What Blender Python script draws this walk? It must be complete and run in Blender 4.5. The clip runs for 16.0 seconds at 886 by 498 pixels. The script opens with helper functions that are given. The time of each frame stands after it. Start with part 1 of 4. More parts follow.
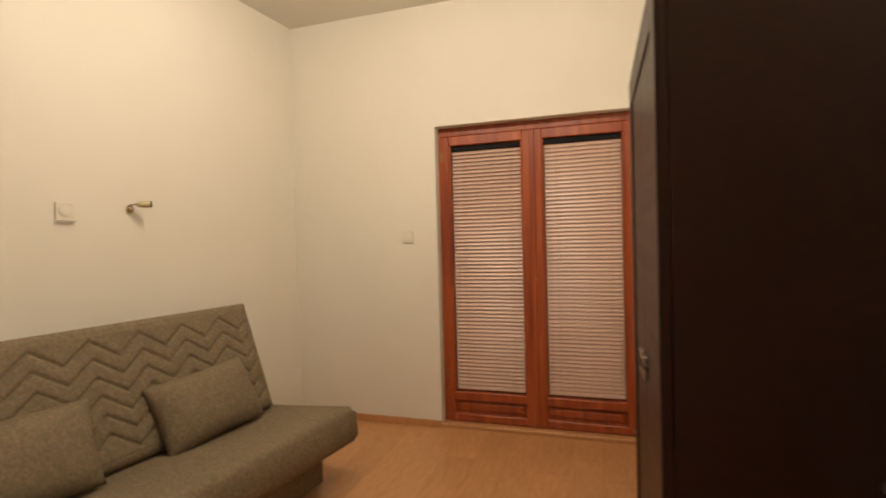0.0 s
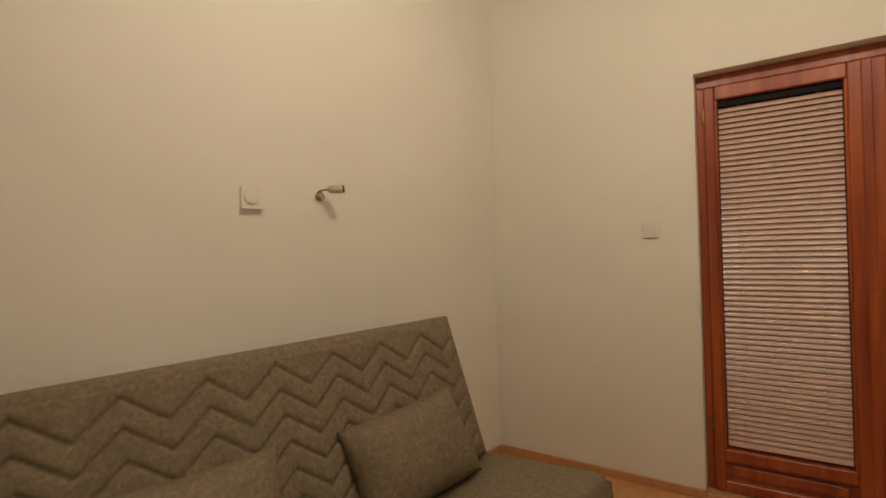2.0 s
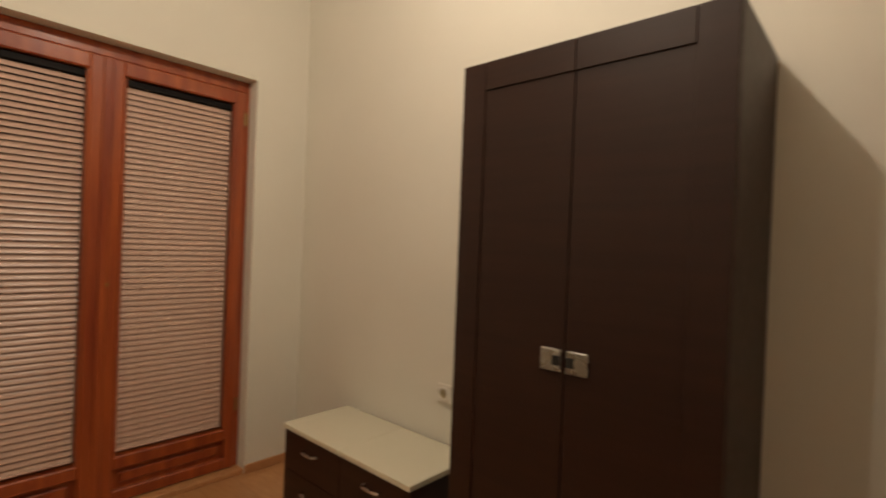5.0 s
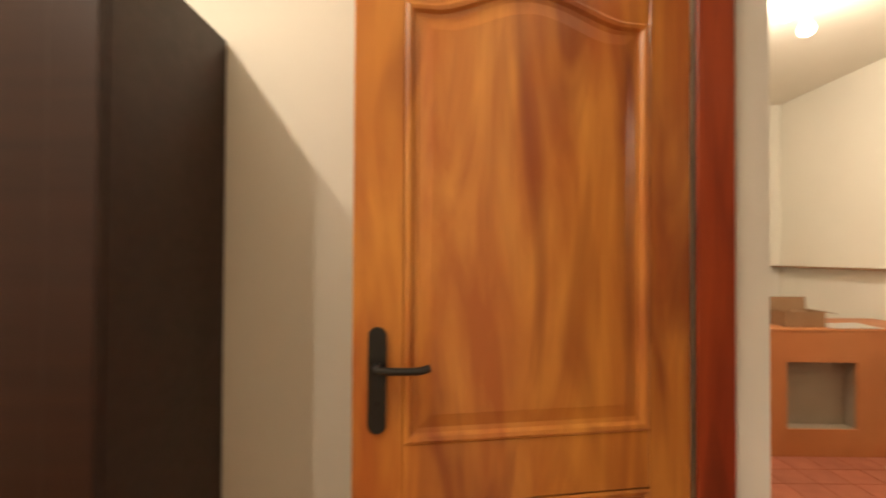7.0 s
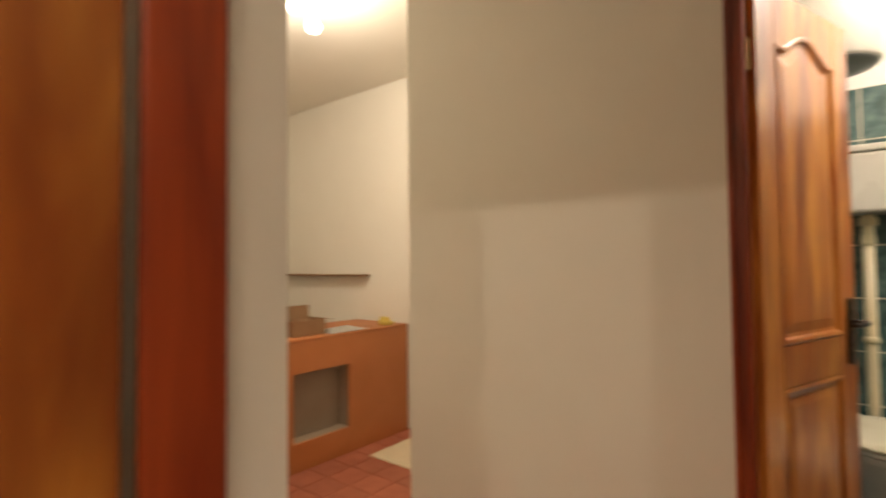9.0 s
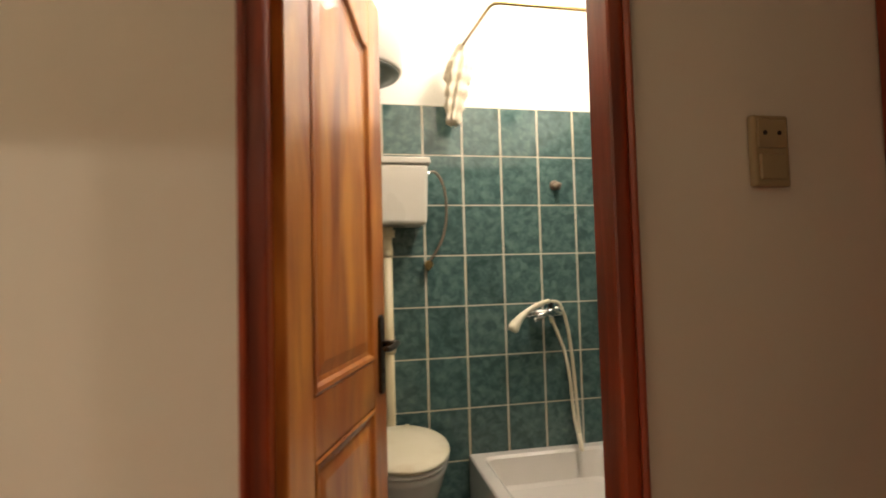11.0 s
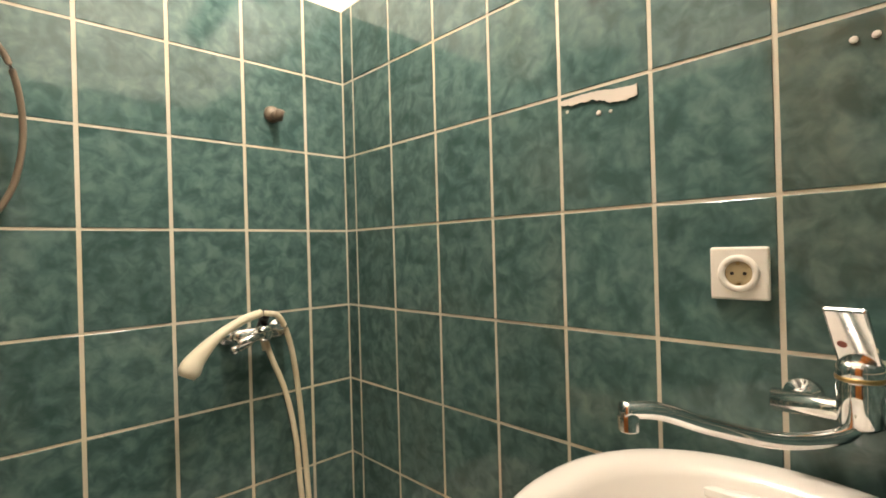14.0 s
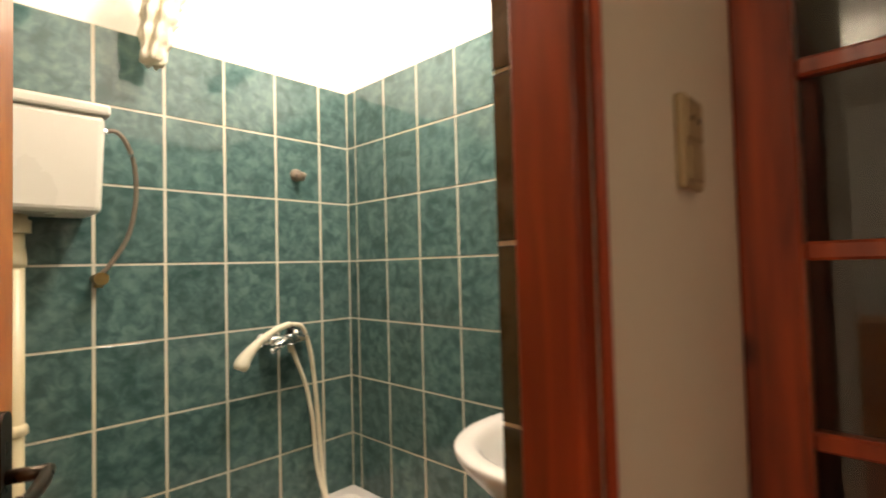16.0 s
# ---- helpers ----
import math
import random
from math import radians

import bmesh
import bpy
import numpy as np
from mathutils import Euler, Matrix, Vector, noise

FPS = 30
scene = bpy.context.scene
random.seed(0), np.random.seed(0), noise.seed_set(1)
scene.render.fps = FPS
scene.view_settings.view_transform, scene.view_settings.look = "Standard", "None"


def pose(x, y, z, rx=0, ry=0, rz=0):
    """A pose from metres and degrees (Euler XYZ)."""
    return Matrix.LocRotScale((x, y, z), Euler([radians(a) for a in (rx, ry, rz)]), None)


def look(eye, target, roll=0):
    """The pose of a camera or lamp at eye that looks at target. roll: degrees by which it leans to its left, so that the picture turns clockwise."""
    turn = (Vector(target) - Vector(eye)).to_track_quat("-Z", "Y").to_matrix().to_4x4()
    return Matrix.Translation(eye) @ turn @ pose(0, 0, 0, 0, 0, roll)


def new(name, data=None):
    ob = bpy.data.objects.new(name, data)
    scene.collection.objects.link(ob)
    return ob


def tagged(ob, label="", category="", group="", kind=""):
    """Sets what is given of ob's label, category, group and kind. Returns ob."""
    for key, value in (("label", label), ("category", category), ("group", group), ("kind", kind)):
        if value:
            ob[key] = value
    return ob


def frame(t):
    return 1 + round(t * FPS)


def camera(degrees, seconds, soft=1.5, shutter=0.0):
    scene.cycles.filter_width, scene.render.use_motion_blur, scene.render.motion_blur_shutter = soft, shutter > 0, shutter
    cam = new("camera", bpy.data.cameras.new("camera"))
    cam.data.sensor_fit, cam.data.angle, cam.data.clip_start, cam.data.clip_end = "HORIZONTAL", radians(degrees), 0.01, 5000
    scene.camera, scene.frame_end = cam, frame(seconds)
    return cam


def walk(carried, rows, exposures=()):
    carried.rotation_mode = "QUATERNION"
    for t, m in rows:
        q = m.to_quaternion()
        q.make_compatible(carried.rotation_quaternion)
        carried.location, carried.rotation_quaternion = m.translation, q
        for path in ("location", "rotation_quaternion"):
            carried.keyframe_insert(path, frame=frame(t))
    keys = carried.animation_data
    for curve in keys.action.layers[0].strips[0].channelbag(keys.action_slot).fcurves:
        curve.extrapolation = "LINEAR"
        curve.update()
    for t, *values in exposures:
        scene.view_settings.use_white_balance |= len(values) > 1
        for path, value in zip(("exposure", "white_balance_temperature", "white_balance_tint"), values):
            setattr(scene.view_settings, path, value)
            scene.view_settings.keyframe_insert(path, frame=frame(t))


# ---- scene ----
cam = camera(84.0, 16.0, soft=1.8, shutter=0.5)
PATH = [
    (0, (-0.472, 0.598, 1.369), (-1.076, 2.504, 1.336), -1.5),
    (0.4, (-0.552, 0.773, 1.369), (-1.441, 2.564, 1.337), -1.6),
    (0.5, (-0.592, 0.829, 1.383), (-1.586, 2.563, 1.334), -1.3),
    (1, (-0.827, 0.928, 1.378), (-1.93, 2.596, 1.323), -0.7),
    (1.5, (-1.018, 1.07, 1.34), (-2.167, 2.707, 1.312), -1.0),
    (2, (-1.243, 1.167, 1.335), (-2.376, 2.815, 1.336), -1.8),
    (2.5, (-1.32, 1.289, 1.351), (-2.264, 3.052, 1.343), -1.6),
    (3, (-1.62, 1.344, 1.366), (-1.9, 3.324, 1.341), -0.1),
    (3.5, (-1.551, 1.373, 1.338), (-1.311, 3.358, 1.303), 0.7),
    (4, (-1.539, 1.397, 1.301), (-0.837, 3.269, 1.282), 0.7),
    (4.2, (-1.564, 1.424, 1.318), (-0.68, 3.218, 1.289), 0.5),
    (4.5, (-1.546, 1.408, 1.31), (-0.37, 3.026, 1.297), 2.3),
    (4.7, (-1.559, 1.403, 1.314), (-0.241, 2.907, 1.305), 2.5),
    (6.8, (-1.212, 1.071, 1.349), (0.778, 1.265, 1.342), 0.5),
    (7, (-1.158, 1.054, 1.335), (0.842, 1.072, 1.363), 0.3),
    (7.3, (-1.049, 1.066, 1.309), (0.925, 0.758, 1.406), -0.9),
    (7.6, (-0.962, 1.046, 1.305), (0.955, 0.485, 1.411), -1.2),
    (7.9, (-0.899, 0.998, 1.306), (0.953, 0.249, 1.41), -1.5),
    (8.2, (-0.824, 0.947, 1.31), (0.947, 0.023, 1.406), -1.5),
    (8.6, (-0.67, 0.801, 1.323), (0.911, -0.421, 1.402), -0.2),
    (9, (-0.546, 0.673, 1.334), (0.688, -0.9, 1.397), -0.6),
    (9.4, (-0.481, 0.6, 1.342), (0.318, -1.232, 1.397), 0.0),
    (9.8, (-0.474, 0.436, 1.303), (-0.036, -1.513, 1.386), -0.3),
    (10, (-0.470, 0.335, 1.304), (-0.166, -1.642, 1.408), -0.7),
    (10.2, (-0.469, 0.272, 1.305), (-0.336, -1.7, 1.408), -1.0),
    (12.3, (-0.611, -0.552, 1.381), (-1.476, -2.354, 1.433), -1.2),
    (12.5, (-0.619, -0.625, 1.375), (-1.568, -2.385, 1.426), -1.2),
    (13, (-0.699, -0.781, 1.356), (-1.851, -2.416, 1.379), -1.3),
    (13.5, (-0.83, -0.9, 1.339), (-2.116, -2.432, 1.338), -1.2),
    (14, (-0.903, -0.958, 1.331), (-2.282, -2.406, 1.334), -1.6),
    (14.5, (-0.881, -0.944, 1.343), (-2.212, -2.436, 1.36), -1.8),
    (15, (-0.759, -0.866, 1.36), (-2.002, -2.432, 1.413), -1.8),
    (15.5, (-0.638, -0.748, 1.376), (-1.92, -2.281, 1.446), -1.8),
    (16, (-0.533, -0.586, 1.377), (-1.977, -1.969, 1.442), -1.5),
]
EXPOSURES = [(0, -0.12), (0.6, -0.25), (1.5, -0.58), (4.7, -0.70), (6.8, 0.52), (7.3, 0.36), (8.0, 0.30), (8.6, 0.20), (9.0, 0.04), (10.2, -0.05), (12.3, 0.14), (13.0, 0.32), (14.0, 0.43), (16, 0.50)]
walk(cam, [(t, look(e, g, r)) for t, e, g, r in PATH], EXPOSURES)


# ---- world and lights ----
world = bpy.data.worlds.new("world")
scene.world = world
world.use_nodes = True
world.node_tree.nodes["Background"].inputs[0].default_value = (0.010, 0.012, 0.02, 1)
world.node_tree.nodes["Background"].inputs[1].default_value = 0.5

WARM = (1.0, 0.85, 0.675)
BULBS_ROOM = [(-1.70, 2.3, 2.84), (-0.80, 2.3, 2.84)]
BULBS_KITCHEN = [(1.57, -0.93, 2.60), (1.73, -0.93, 2.76)]
BULB_BATH = (-1.38, -1.60, 2.72)


def point_light(name, at, watts, size, colour=WARM):
    li = bpy.data.lights.new(name, "POINT")
    li.energy, li.color, li.shadow_soft_size = watts, colour, size
    ob = new(name, li)
    ob.location = at
    return ob


for at in BULBS_ROOM:
    point_light("room_lamp_light", at, 34, 0.035)
for at in BULBS_KITCHEN:
    point_light("kitchen_lamp_light", at, 24, 0.04)
point_light("bath_lamp_light", BULB_BATH, 46, 0.11, (1.0, 0.865, 0.79))


# ---- materials ----
def nodes_of(name):
    m = bpy.data.materials.new(name)
    m.use_nodes = True
    nt = m.node_tree
    return m, nt, nt.nodes["Principled BSDF"]


def mat(name, a, b=None, scale=4.0, stretch=(1, 1, 1), rough=0.6, rough_var=0.1, bump=0.0, bump_scale=80.0,
        metal=0.0, piece=0.0, coat=0.0, detail=6.0, spot=None, spot_scale=2.0, spec=0.5, contrast=0.5, warp=0.0, knots=None):
    """Two-colour noise material: a and b mixed by a stretched noise, a larger stain noise, fine bump, and a change of tone per object."""
    m, nt, p = nodes_of(name)
    n, ln = nt.nodes.new, nt.links.new
    b = b or tuple(c * 0.85 for c in a)
    co = n("ShaderNodeTexCoord")
    mp = n("ShaderNodeMapping")
    mp.inputs["Scale"].default_value = stretch
    ln(co.outputs["Object"], mp.inputs["Vector"])
    vec = mp.outputs["Vector"]
    info = n("ShaderNodeObjectInfo")
    if piece:
        off = n("ShaderNodeVectorMath")
        off.operation = "MULTIPLY_ADD"
        off.inputs[1].default_value = (37, 53, 71)
        ln(info.outputs["Random"], off.inputs[0])
        ln(vec, off.inputs[2])
        vec = off.outputs[0]
    no = n("ShaderNodeTexNoise")
    no.inputs["Scale"].default_value, no.inputs["Detail"].default_value = scale, detail
    no.inputs["Distortion"].default_value = warp
    ln(vec, no.inputs["Vector"])
    ra = n("ShaderNodeMapRange")
    ra.inputs[1].default_value, ra.inputs[2].default_value = 0.5 - contrast / 2, 0.5 + contrast / 2
    ln(no.outputs["Fac"], ra.inputs[0])
    mx = n("ShaderNodeMix")
    mx.data_type = "RGBA"
    mx.inputs[6].default_value, mx.inputs[7].default_value = (*a, 1), (*b, 1)
    ln(ra.outputs[0], mx.inputs[0])
    col = mx.outputs[2]
    if spot:
        n2 = n("ShaderNodeTexNoise")
        n2.inputs["Scale"].default_value, n2.inputs["Detail"].default_value = spot_scale, 3
        n2.inputs["Distortion"].default_value = warp
        ln(vec, n2.inputs["Vector"])
        r2 = n("ShaderNodeMapRange")
        r2.inputs[1].default_value, r2.inputs[2].default_value, r2.inputs[4].default_value = 0.48, 0.68, 0.8
        ln(n2.outputs["Fac"], r2.inputs[0])
        m2 = n("ShaderNodeMix")
        m2.data_type = "RGBA"
        m2.inputs[7].default_value = (*spot, 1)
        ln(r2.outputs[0], m2.inputs[0])
        ln(col, m2.inputs[6])
        col = m2.outputs[2]
    if knots:
        kc = n("ShaderNodeMapping")
        kc.inputs["Scale"].default_value = (1, 1, 0.62)
        ln(co.outputs["Object"], kc.inputs["Vector"])
        vo = n("ShaderNodeTexVoronoi")
        vo.inputs["Scale"].default_value = 5.5
        ln(kc.outputs[0], vo.inputs["Vector"])
        kr = n("ShaderNodeMapRange")
        kr.inputs[1].default_value, kr.inputs[2].default_value, kr.inputs[3].default_value, kr.inputs[4].default_value = 0.05, 0.15, 0.9, 0.0
        ln(vo.outputs["Distance"], kr.inputs[0])
        km = n("ShaderNodeMix")
        km.data_type = "RGBA"
        km.inputs[7].default_value = (*knots, 1)
        ln(kr.outputs[0], km.inputs[0])
        ln(col, km.inputs[6])
        col = km.outputs[2]
    if piece:
        hs = n("ShaderNodeHueSaturation")
        rv = n("ShaderNodeMapRange")
        rv.inputs[3].default_value, rv.inputs[4].default_value = 1 - piece, 1 + piece
        ln(info.outputs["Random"], rv.inputs[0])
        ln(rv.outputs[0], hs.inputs["Value"])
        ln(col, hs.inputs["Color"])
        col = hs.outputs[0]
    ln(col, p.inputs["Base Color"])
    rr = n("ShaderNodeMapRange")
    rr.inputs[3].default_value, rr.inputs[4].default_value = max(0.02, rough - rough_var), min(1, rough + rough_var)
    ln(no.outputs["Fac"], rr.inputs[0])
    ln(rr.outputs[0], p.inputs["Roughness"])
    p.inputs["Metallic"].default_value = metal
    p.inputs["Coat Weight"].default_value = coat
    p.inputs["Coat Roughness"].default_value = 0.15
    p.inputs["Specular IOR Level"].default_value = spec
    if bump:
        nb = n("ShaderNodeTexNoise")
        nb.inputs["Scale"].default_value, nb.inputs["Detail"].default_value = bump_scale, 4
        ln(vec, nb.inputs["Vector"])
        bp = n("ShaderNodeBump")
        bp.inputs["Strength"].default_value, bp.inputs["Distance"].default_value = bump, 0.004
        ln(nb.outputs["Fac"], bp.inputs["Height"])
        ln(bp.outputs[0], p.inputs["Normal"])
    return m


PLASTER = mat("cream_plaster", (0.82, 0.785, 0.70), (0.77, 0.735, 0.645), 1.3, rough=0.85, bump=0.06, bump_scale=60, spec=0.2)
CEILING = mat("ceiling_paint", (0.80, 0.76, 0.68), (0.75, 0.71, 0.62), 1.5, rough=0.9, bump=0.2, bump_scale=70, spec=0.2)
WHITEWASH = mat("bath_white_paint", (0.85, 0.83, 0.76), (0.80, 0.78, 0.70), 2.0, rough=0.8, bump=0.2, bump_scale=60)
PINE = mat("orange_lacquered_pine", (0.70, 0.295, 0.058), (0.46, 0.132, 0.025), 2.1, stretch=(4.2, 4.2, 0.8), rough=0.32, bump=0.10,
           bump_scale=30, coat=0.3, spot=(0.24, 0.048, 0.014), spot_scale=1.5, contrast=0.30, warp=1.1)
MAHOGANY = mat("red_stained_frame_wood", (0.43, 0.076, 0.020), (0.23, 0.030, 0.010), 2.0, stretch=(9, 9, 0.9), rough=0.35,
               bump=0.12, bump_scale=30, coat=0.3, spot=(0.085, 0.010, 0.006), spot_scale=1.3, contrast=0.4, warp=0.8, knots=(0.045, 0.008, 0.005))
BALCONY_WOOD = mat("reddish_window_wood", (0.45, 0.104, 0.024), (0.26, 0.045, 0.013), 2.2, stretch=(12, 12, 0.8), rough=0.35,
                   bump=0.12, bump_scale=30, coat=0.3, spot=(0.20, 0.025, 0.01), spot_scale=1.2)
WENGE = mat("dark_wenge_laminate", (0.036, 0.0130, 0.0081), (0.0255, 0.0093, 0.0059), 3.0, stretch=(10, 0.7, 14), rough=0.42, rough_var=0.06, spec=0.35,
            bump=0.1, bump_scale=40)
FABRIC = mat("taupe_woven_fabric", (0.272, 0.213, 0.139), (0.180, 0.139, 0.090), 75, rough=0.95, bump=0.7, bump_scale=320, spec=0.15,
             spot=(0.19, 0.156, 0.102), spot_scale=26, contrast=0.34)
LAMINATE = mat("beech_laminate", (0.57, 0.295, 0.132), (0.47, 0.222, 0.090), 2.5, stretch=(22, 1.4, 4), rough=0.38, bump=0.05,
               bump_scale=40, piece=0.06, coat=0.1)
DARK_JOINT = mat("floor_joint", (0.16, 0.08, 0.04), rough=0.9)
TERRACOTTA = mat("terracotta_tile", (0.42, 0.14, 0.075), (0.33, 0.10, 0.055), 9, rough=0.5, bump=0.2, bump_scale=40, piece=0.12)
PALE_GROUT = mat("pale_grout", (0.62, 0.50, 0.38), rough=0.9, bump=0.3, bump_scale=120)
GREEN_TILE = mat("green_marbled_tile", (0.050, 0.101, 0.093), (0.112, 0.183, 0.169), 27, rough=0.055, rough_var=0.025, bump=0.07,
                 bump_scale=32, piece=0.09, spot=(0.033, 0.074, 0.069), spot_scale=17, detail=11, contrast=0.34, warp=0.6)
DARK_FLOOR_TILE = mat("dark_green_floor_tile", (0.014, 0.026, 0.024), (0.028, 0.045, 0.04), 14, rough=0.2, piece=0.15, bump=0.05)
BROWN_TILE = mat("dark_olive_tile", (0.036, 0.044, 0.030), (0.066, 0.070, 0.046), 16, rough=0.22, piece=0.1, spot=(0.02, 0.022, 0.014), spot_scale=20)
GROUT = mat("cream_tile_grout", (0.62, 0.57, 0.46), (0.53, 0.48, 0.37), 8, rough=0.8, bump=0.2, bump_scale=150, spot=(0.66, 0.56, 0.36), spot_scale=3)
CERAMIC = mat("white_sanitary_ceramic", (0.76, 0.72, 0.66), (0.71, 0.67, 0.61), 3, rough=0.12, rough_var=0.04, coat=0.3)
CREAM_PLASTIC = mat("cream_plastic", (0.78, 0.72, 0.56), (0.72, 0.65, 0.48), 4, rough=0.35, spot=(0.60, 0.50, 0.32), spot_scale=5)
PLASTER_BOX = mat("wall_coloured_plastic", (0.78, 0.74, 0.645), (0.74, 0.70, 0.60), 6, rough=0.5)
CISTERN_PLASTIC = mat("off_white_plastic", (0.62, 0.59, 0.51), (0.58, 0.54, 0.46), 3, rough=0.3)
SOCKET_CREAM = mat("yellowed_cream_plastic", (0.60, 0.52, 0.30), (0.52, 0.44, 0.24), 8, rough=0.4)
WHITE_PLASTIC = mat("white_plastic", (0.82, 0.78, 0.70), (0.78, 0.74, 0.66), 5, rough=0.35)
YELLOW_PLASTIC = mat("aged_beige_plastic", (0.42, 0.34, 0.20), (0.38, 0.30, 0.17), 5, rough=0.4)
CHROME = mat("chrome", (0.80, 0.80, 0.80), (0.70, 0.70, 0.70), 20, rough=0.09, rough_var=0.05, metal=1.0)
STEEL = mat("brushed_steel", (0.62, 0.60, 0.56), (0.5, 0.48, 0.45), 30, rough=0.28, metal=1.0)
BRASS = mat("dull_brass", (0.42, 0.30, 0.13), (0.30, 0.2, 0.08), 30, rough=0.35, metal=1.0)
BLACK_METAL = mat("black_painted_metal", (0.012, 0.011, 0.010), (0.02, 0.018, 0.016), 30, rough=0.38)
BRONZE = mat("dark_bronze_metal", (0.06, 0.04, 0.025), (0.04, 0.03, 0.02), 30, rough=0.3, metal=0.8)
# the shade inside holes and slots, put into the colour of flat caps
DARK_HOLE = mat("hole_shade", (0.012, 0.010, 0.009), rough=0.6)
SLAT = mat("pinkish_aluminium_slat", (0.66, 0.455, 0.37), (0.60, 0.40, 0.32), 6, rough=0.27)
RAIL_DARK = mat("dark_blind_headrail", (0.008, 0.006, 0.006), rough=0.6, spec=0.15)
WHITE_TOP = mat("cream_gloss_laminate", (0.74, 0.70, 0.56), (0.70, 0.66, 0.52), 3, rough=0.22)
KITCHEN_ORANGE = mat("orange_painted_board", (0.50, 0.185, 0.060), (0.43, 0.15, 0.045), 3, rough=0.45, spot=(0.40, 0.14, 0.04), spot_scale=2)
NICHE = mat("grey_brown_board", (0.34, 0.27, 0.20), (0.28, 0.22, 0.16), 4, rough=0.7)
CARDBOARD = mat("brown_cardboard", (0.30, 0.17, 0.085), (0.24, 0.13, 0.06), 8, rough=0.85)
PAPER = mat("white_paper", (0.66, 0.60, 0.52), rough=0.8)
SHEET = mat("bright_white_paper", (0.86, 0.84, 0.79), (0.83, 0.81, 0.76), 5, rough=0.7)
PIPE_CREAM = mat("yellowed_pipe_plastic", (0.70, 0.61, 0.41), (0.62, 0.52, 0.32), 6, rough=0.35, spot=(0.56, 0.44, 0.24), spot_scale=4)
YELLOW_CLOTH = mat("yellow_cloth", (0.62, 0.46, 0.10), (0.5, 0.36, 0.07), 12, rough=0.95, bump=0.4, bump_scale=120)
CREAM_MAT = mat("cream_cotton_mat", (0.70, 0.60, 0.42), (0.62, 0.52, 0.35), 60, rough=0.95, bump=0.5, bump_scale=200)
CURTAIN = mat("beige_lace_fabric", (0.78, 0.71, 0.56), (0.66, 0.58, 0.43), 40, rough=0.9, bump=0.5, bump_scale=120)
RUBBER_GREY = mat("grey_enamel", (0.17, 0.18, 0.16), (0.13, 0.14, 0.12), 4, rough=0.4)
# near-black for added sheets that stand in for the night outside
NIGHT = mat("night_dark", (0.030, 0.020, 0.016), (0.02, 0.013, 0.01), 3, rough=0.7)
BROWN_HOSE = mat("brown_grey_hose", (0.22, 0.17, 0.12), (0.17, 0.13, 0.09), 20, rough=0.45)

m_, nt_, p_ = nodes_of("clear_glass")
p_.inputs["Base Color"].default_value = (0.9, 0.95, 0.93, 1)
p_.inputs["Roughness"].default_value, p_.inputs["IOR"].default_value = 0.02, 1.45
p_.inputs["Transmission Weight"].default_value = 1.0
GLASS = m_
m_, nt_, p_ = nodes_of("lit_bulb")
p_.inputs["Emission Color"].default_value, p_.inputs["Emission Strength"].default_value = (1, 0.86, 0.62, 1), 14
BULB = m_


# ---- mesh helpers ----
def mesh_of(name, bm, material, smooth=False):
    me = bpy.data.meshes.new(name)
    if smooth:
        for f in bm.faces:
            f.smooth = True
    bmesh.ops.recalc_face_normals(bm, faces=bm.faces)
    bm.to_mesh(me)
    bm.free()
    me.materials.append(material)
    return me


def part(name, bm, material, parent=None, label="", smooth=False, m=None):
    if m is not None:
        bm.transform(m)
    ob = new(name, mesh_of(name, bm, material, smooth))
    if parent is not None:
        ob.parent = parent
        if parent.type == "EMPTY":
            ob.matrix_parent_inverse = parent.matrix_basis.inverted()
    if label:
        ob["label"] = label
    return ob


def thing(name, at, label, category, group="", kind=""):
    ob = new(name)
    ob.location = at
    ob.empty_display_size = 0.1
    return tagged(ob, label, category, group, kind)


def whole(name, bm, material, label, category, smooth=False, group="", m=None):
    return tagged(part(name, bm, material, None, "", smooth, m), label, category, group)


def structure(name, bm, material, label=""):
    return tagged(part(name, bm, material), label, "", "", "structure")


def box(x0, x1, y0, y1, z0, z1, bevel=0.0, bm=None, seg=1):
    bm = bm or bmesh.new()
    vs = [bm.verts.new((x, y, z)) for x in (x0, x1) for y in (y0, y1) for z in (z0, z1)]
    fs = [bm.faces.new([vs[i] for i in q]) for q in ((0, 1, 3, 2), (4, 6, 7, 5), (0, 4, 5, 1), (2, 3, 7, 6), (0, 2, 6, 4), (1, 5, 7, 3))]
    if bevel:
        es = list({e for f in fs for e in f.edges})
        bmesh.ops.bevel(bm, geom=es, offset=bevel, segments=seg, affect="EDGES", profile=0.5)
    return bm


def tube(points, r, seg=10, bm=None, taper=None):
    """A round tube swept along points."""
    bm = bm or bmesh.new()
    pts = [Vector(p) for p in points]
    rings = []
    for i, p in enumerate(pts):
        d = (pts[min(i + 1, len(pts) - 1)] - pts[max(i - 1, 0)]).normalized()
        up = Vector((0, 0, 1)) if abs(d.z) < 0.9 else Vector((1, 0, 0))
        u = d.cross(up).normalized()
        v = d.cross(u)
        rad = taper[i] if taper else r
        rings.append([bm.verts.new(p + rad * (math.cos(a) * u + math.sin(a) * v)) for a in (2 * math.pi * k / seg for k in range(seg))])
    for a, b in zip(rings, rings[1:]):
        for k in range(seg):
            bm.faces.new((a[k], a[(k + 1) % seg], b[(k + 1) % seg], b[k]))
    bm.faces.new(rings[0][::-1])
    bm.faces.new(rings[-1])
    return bm


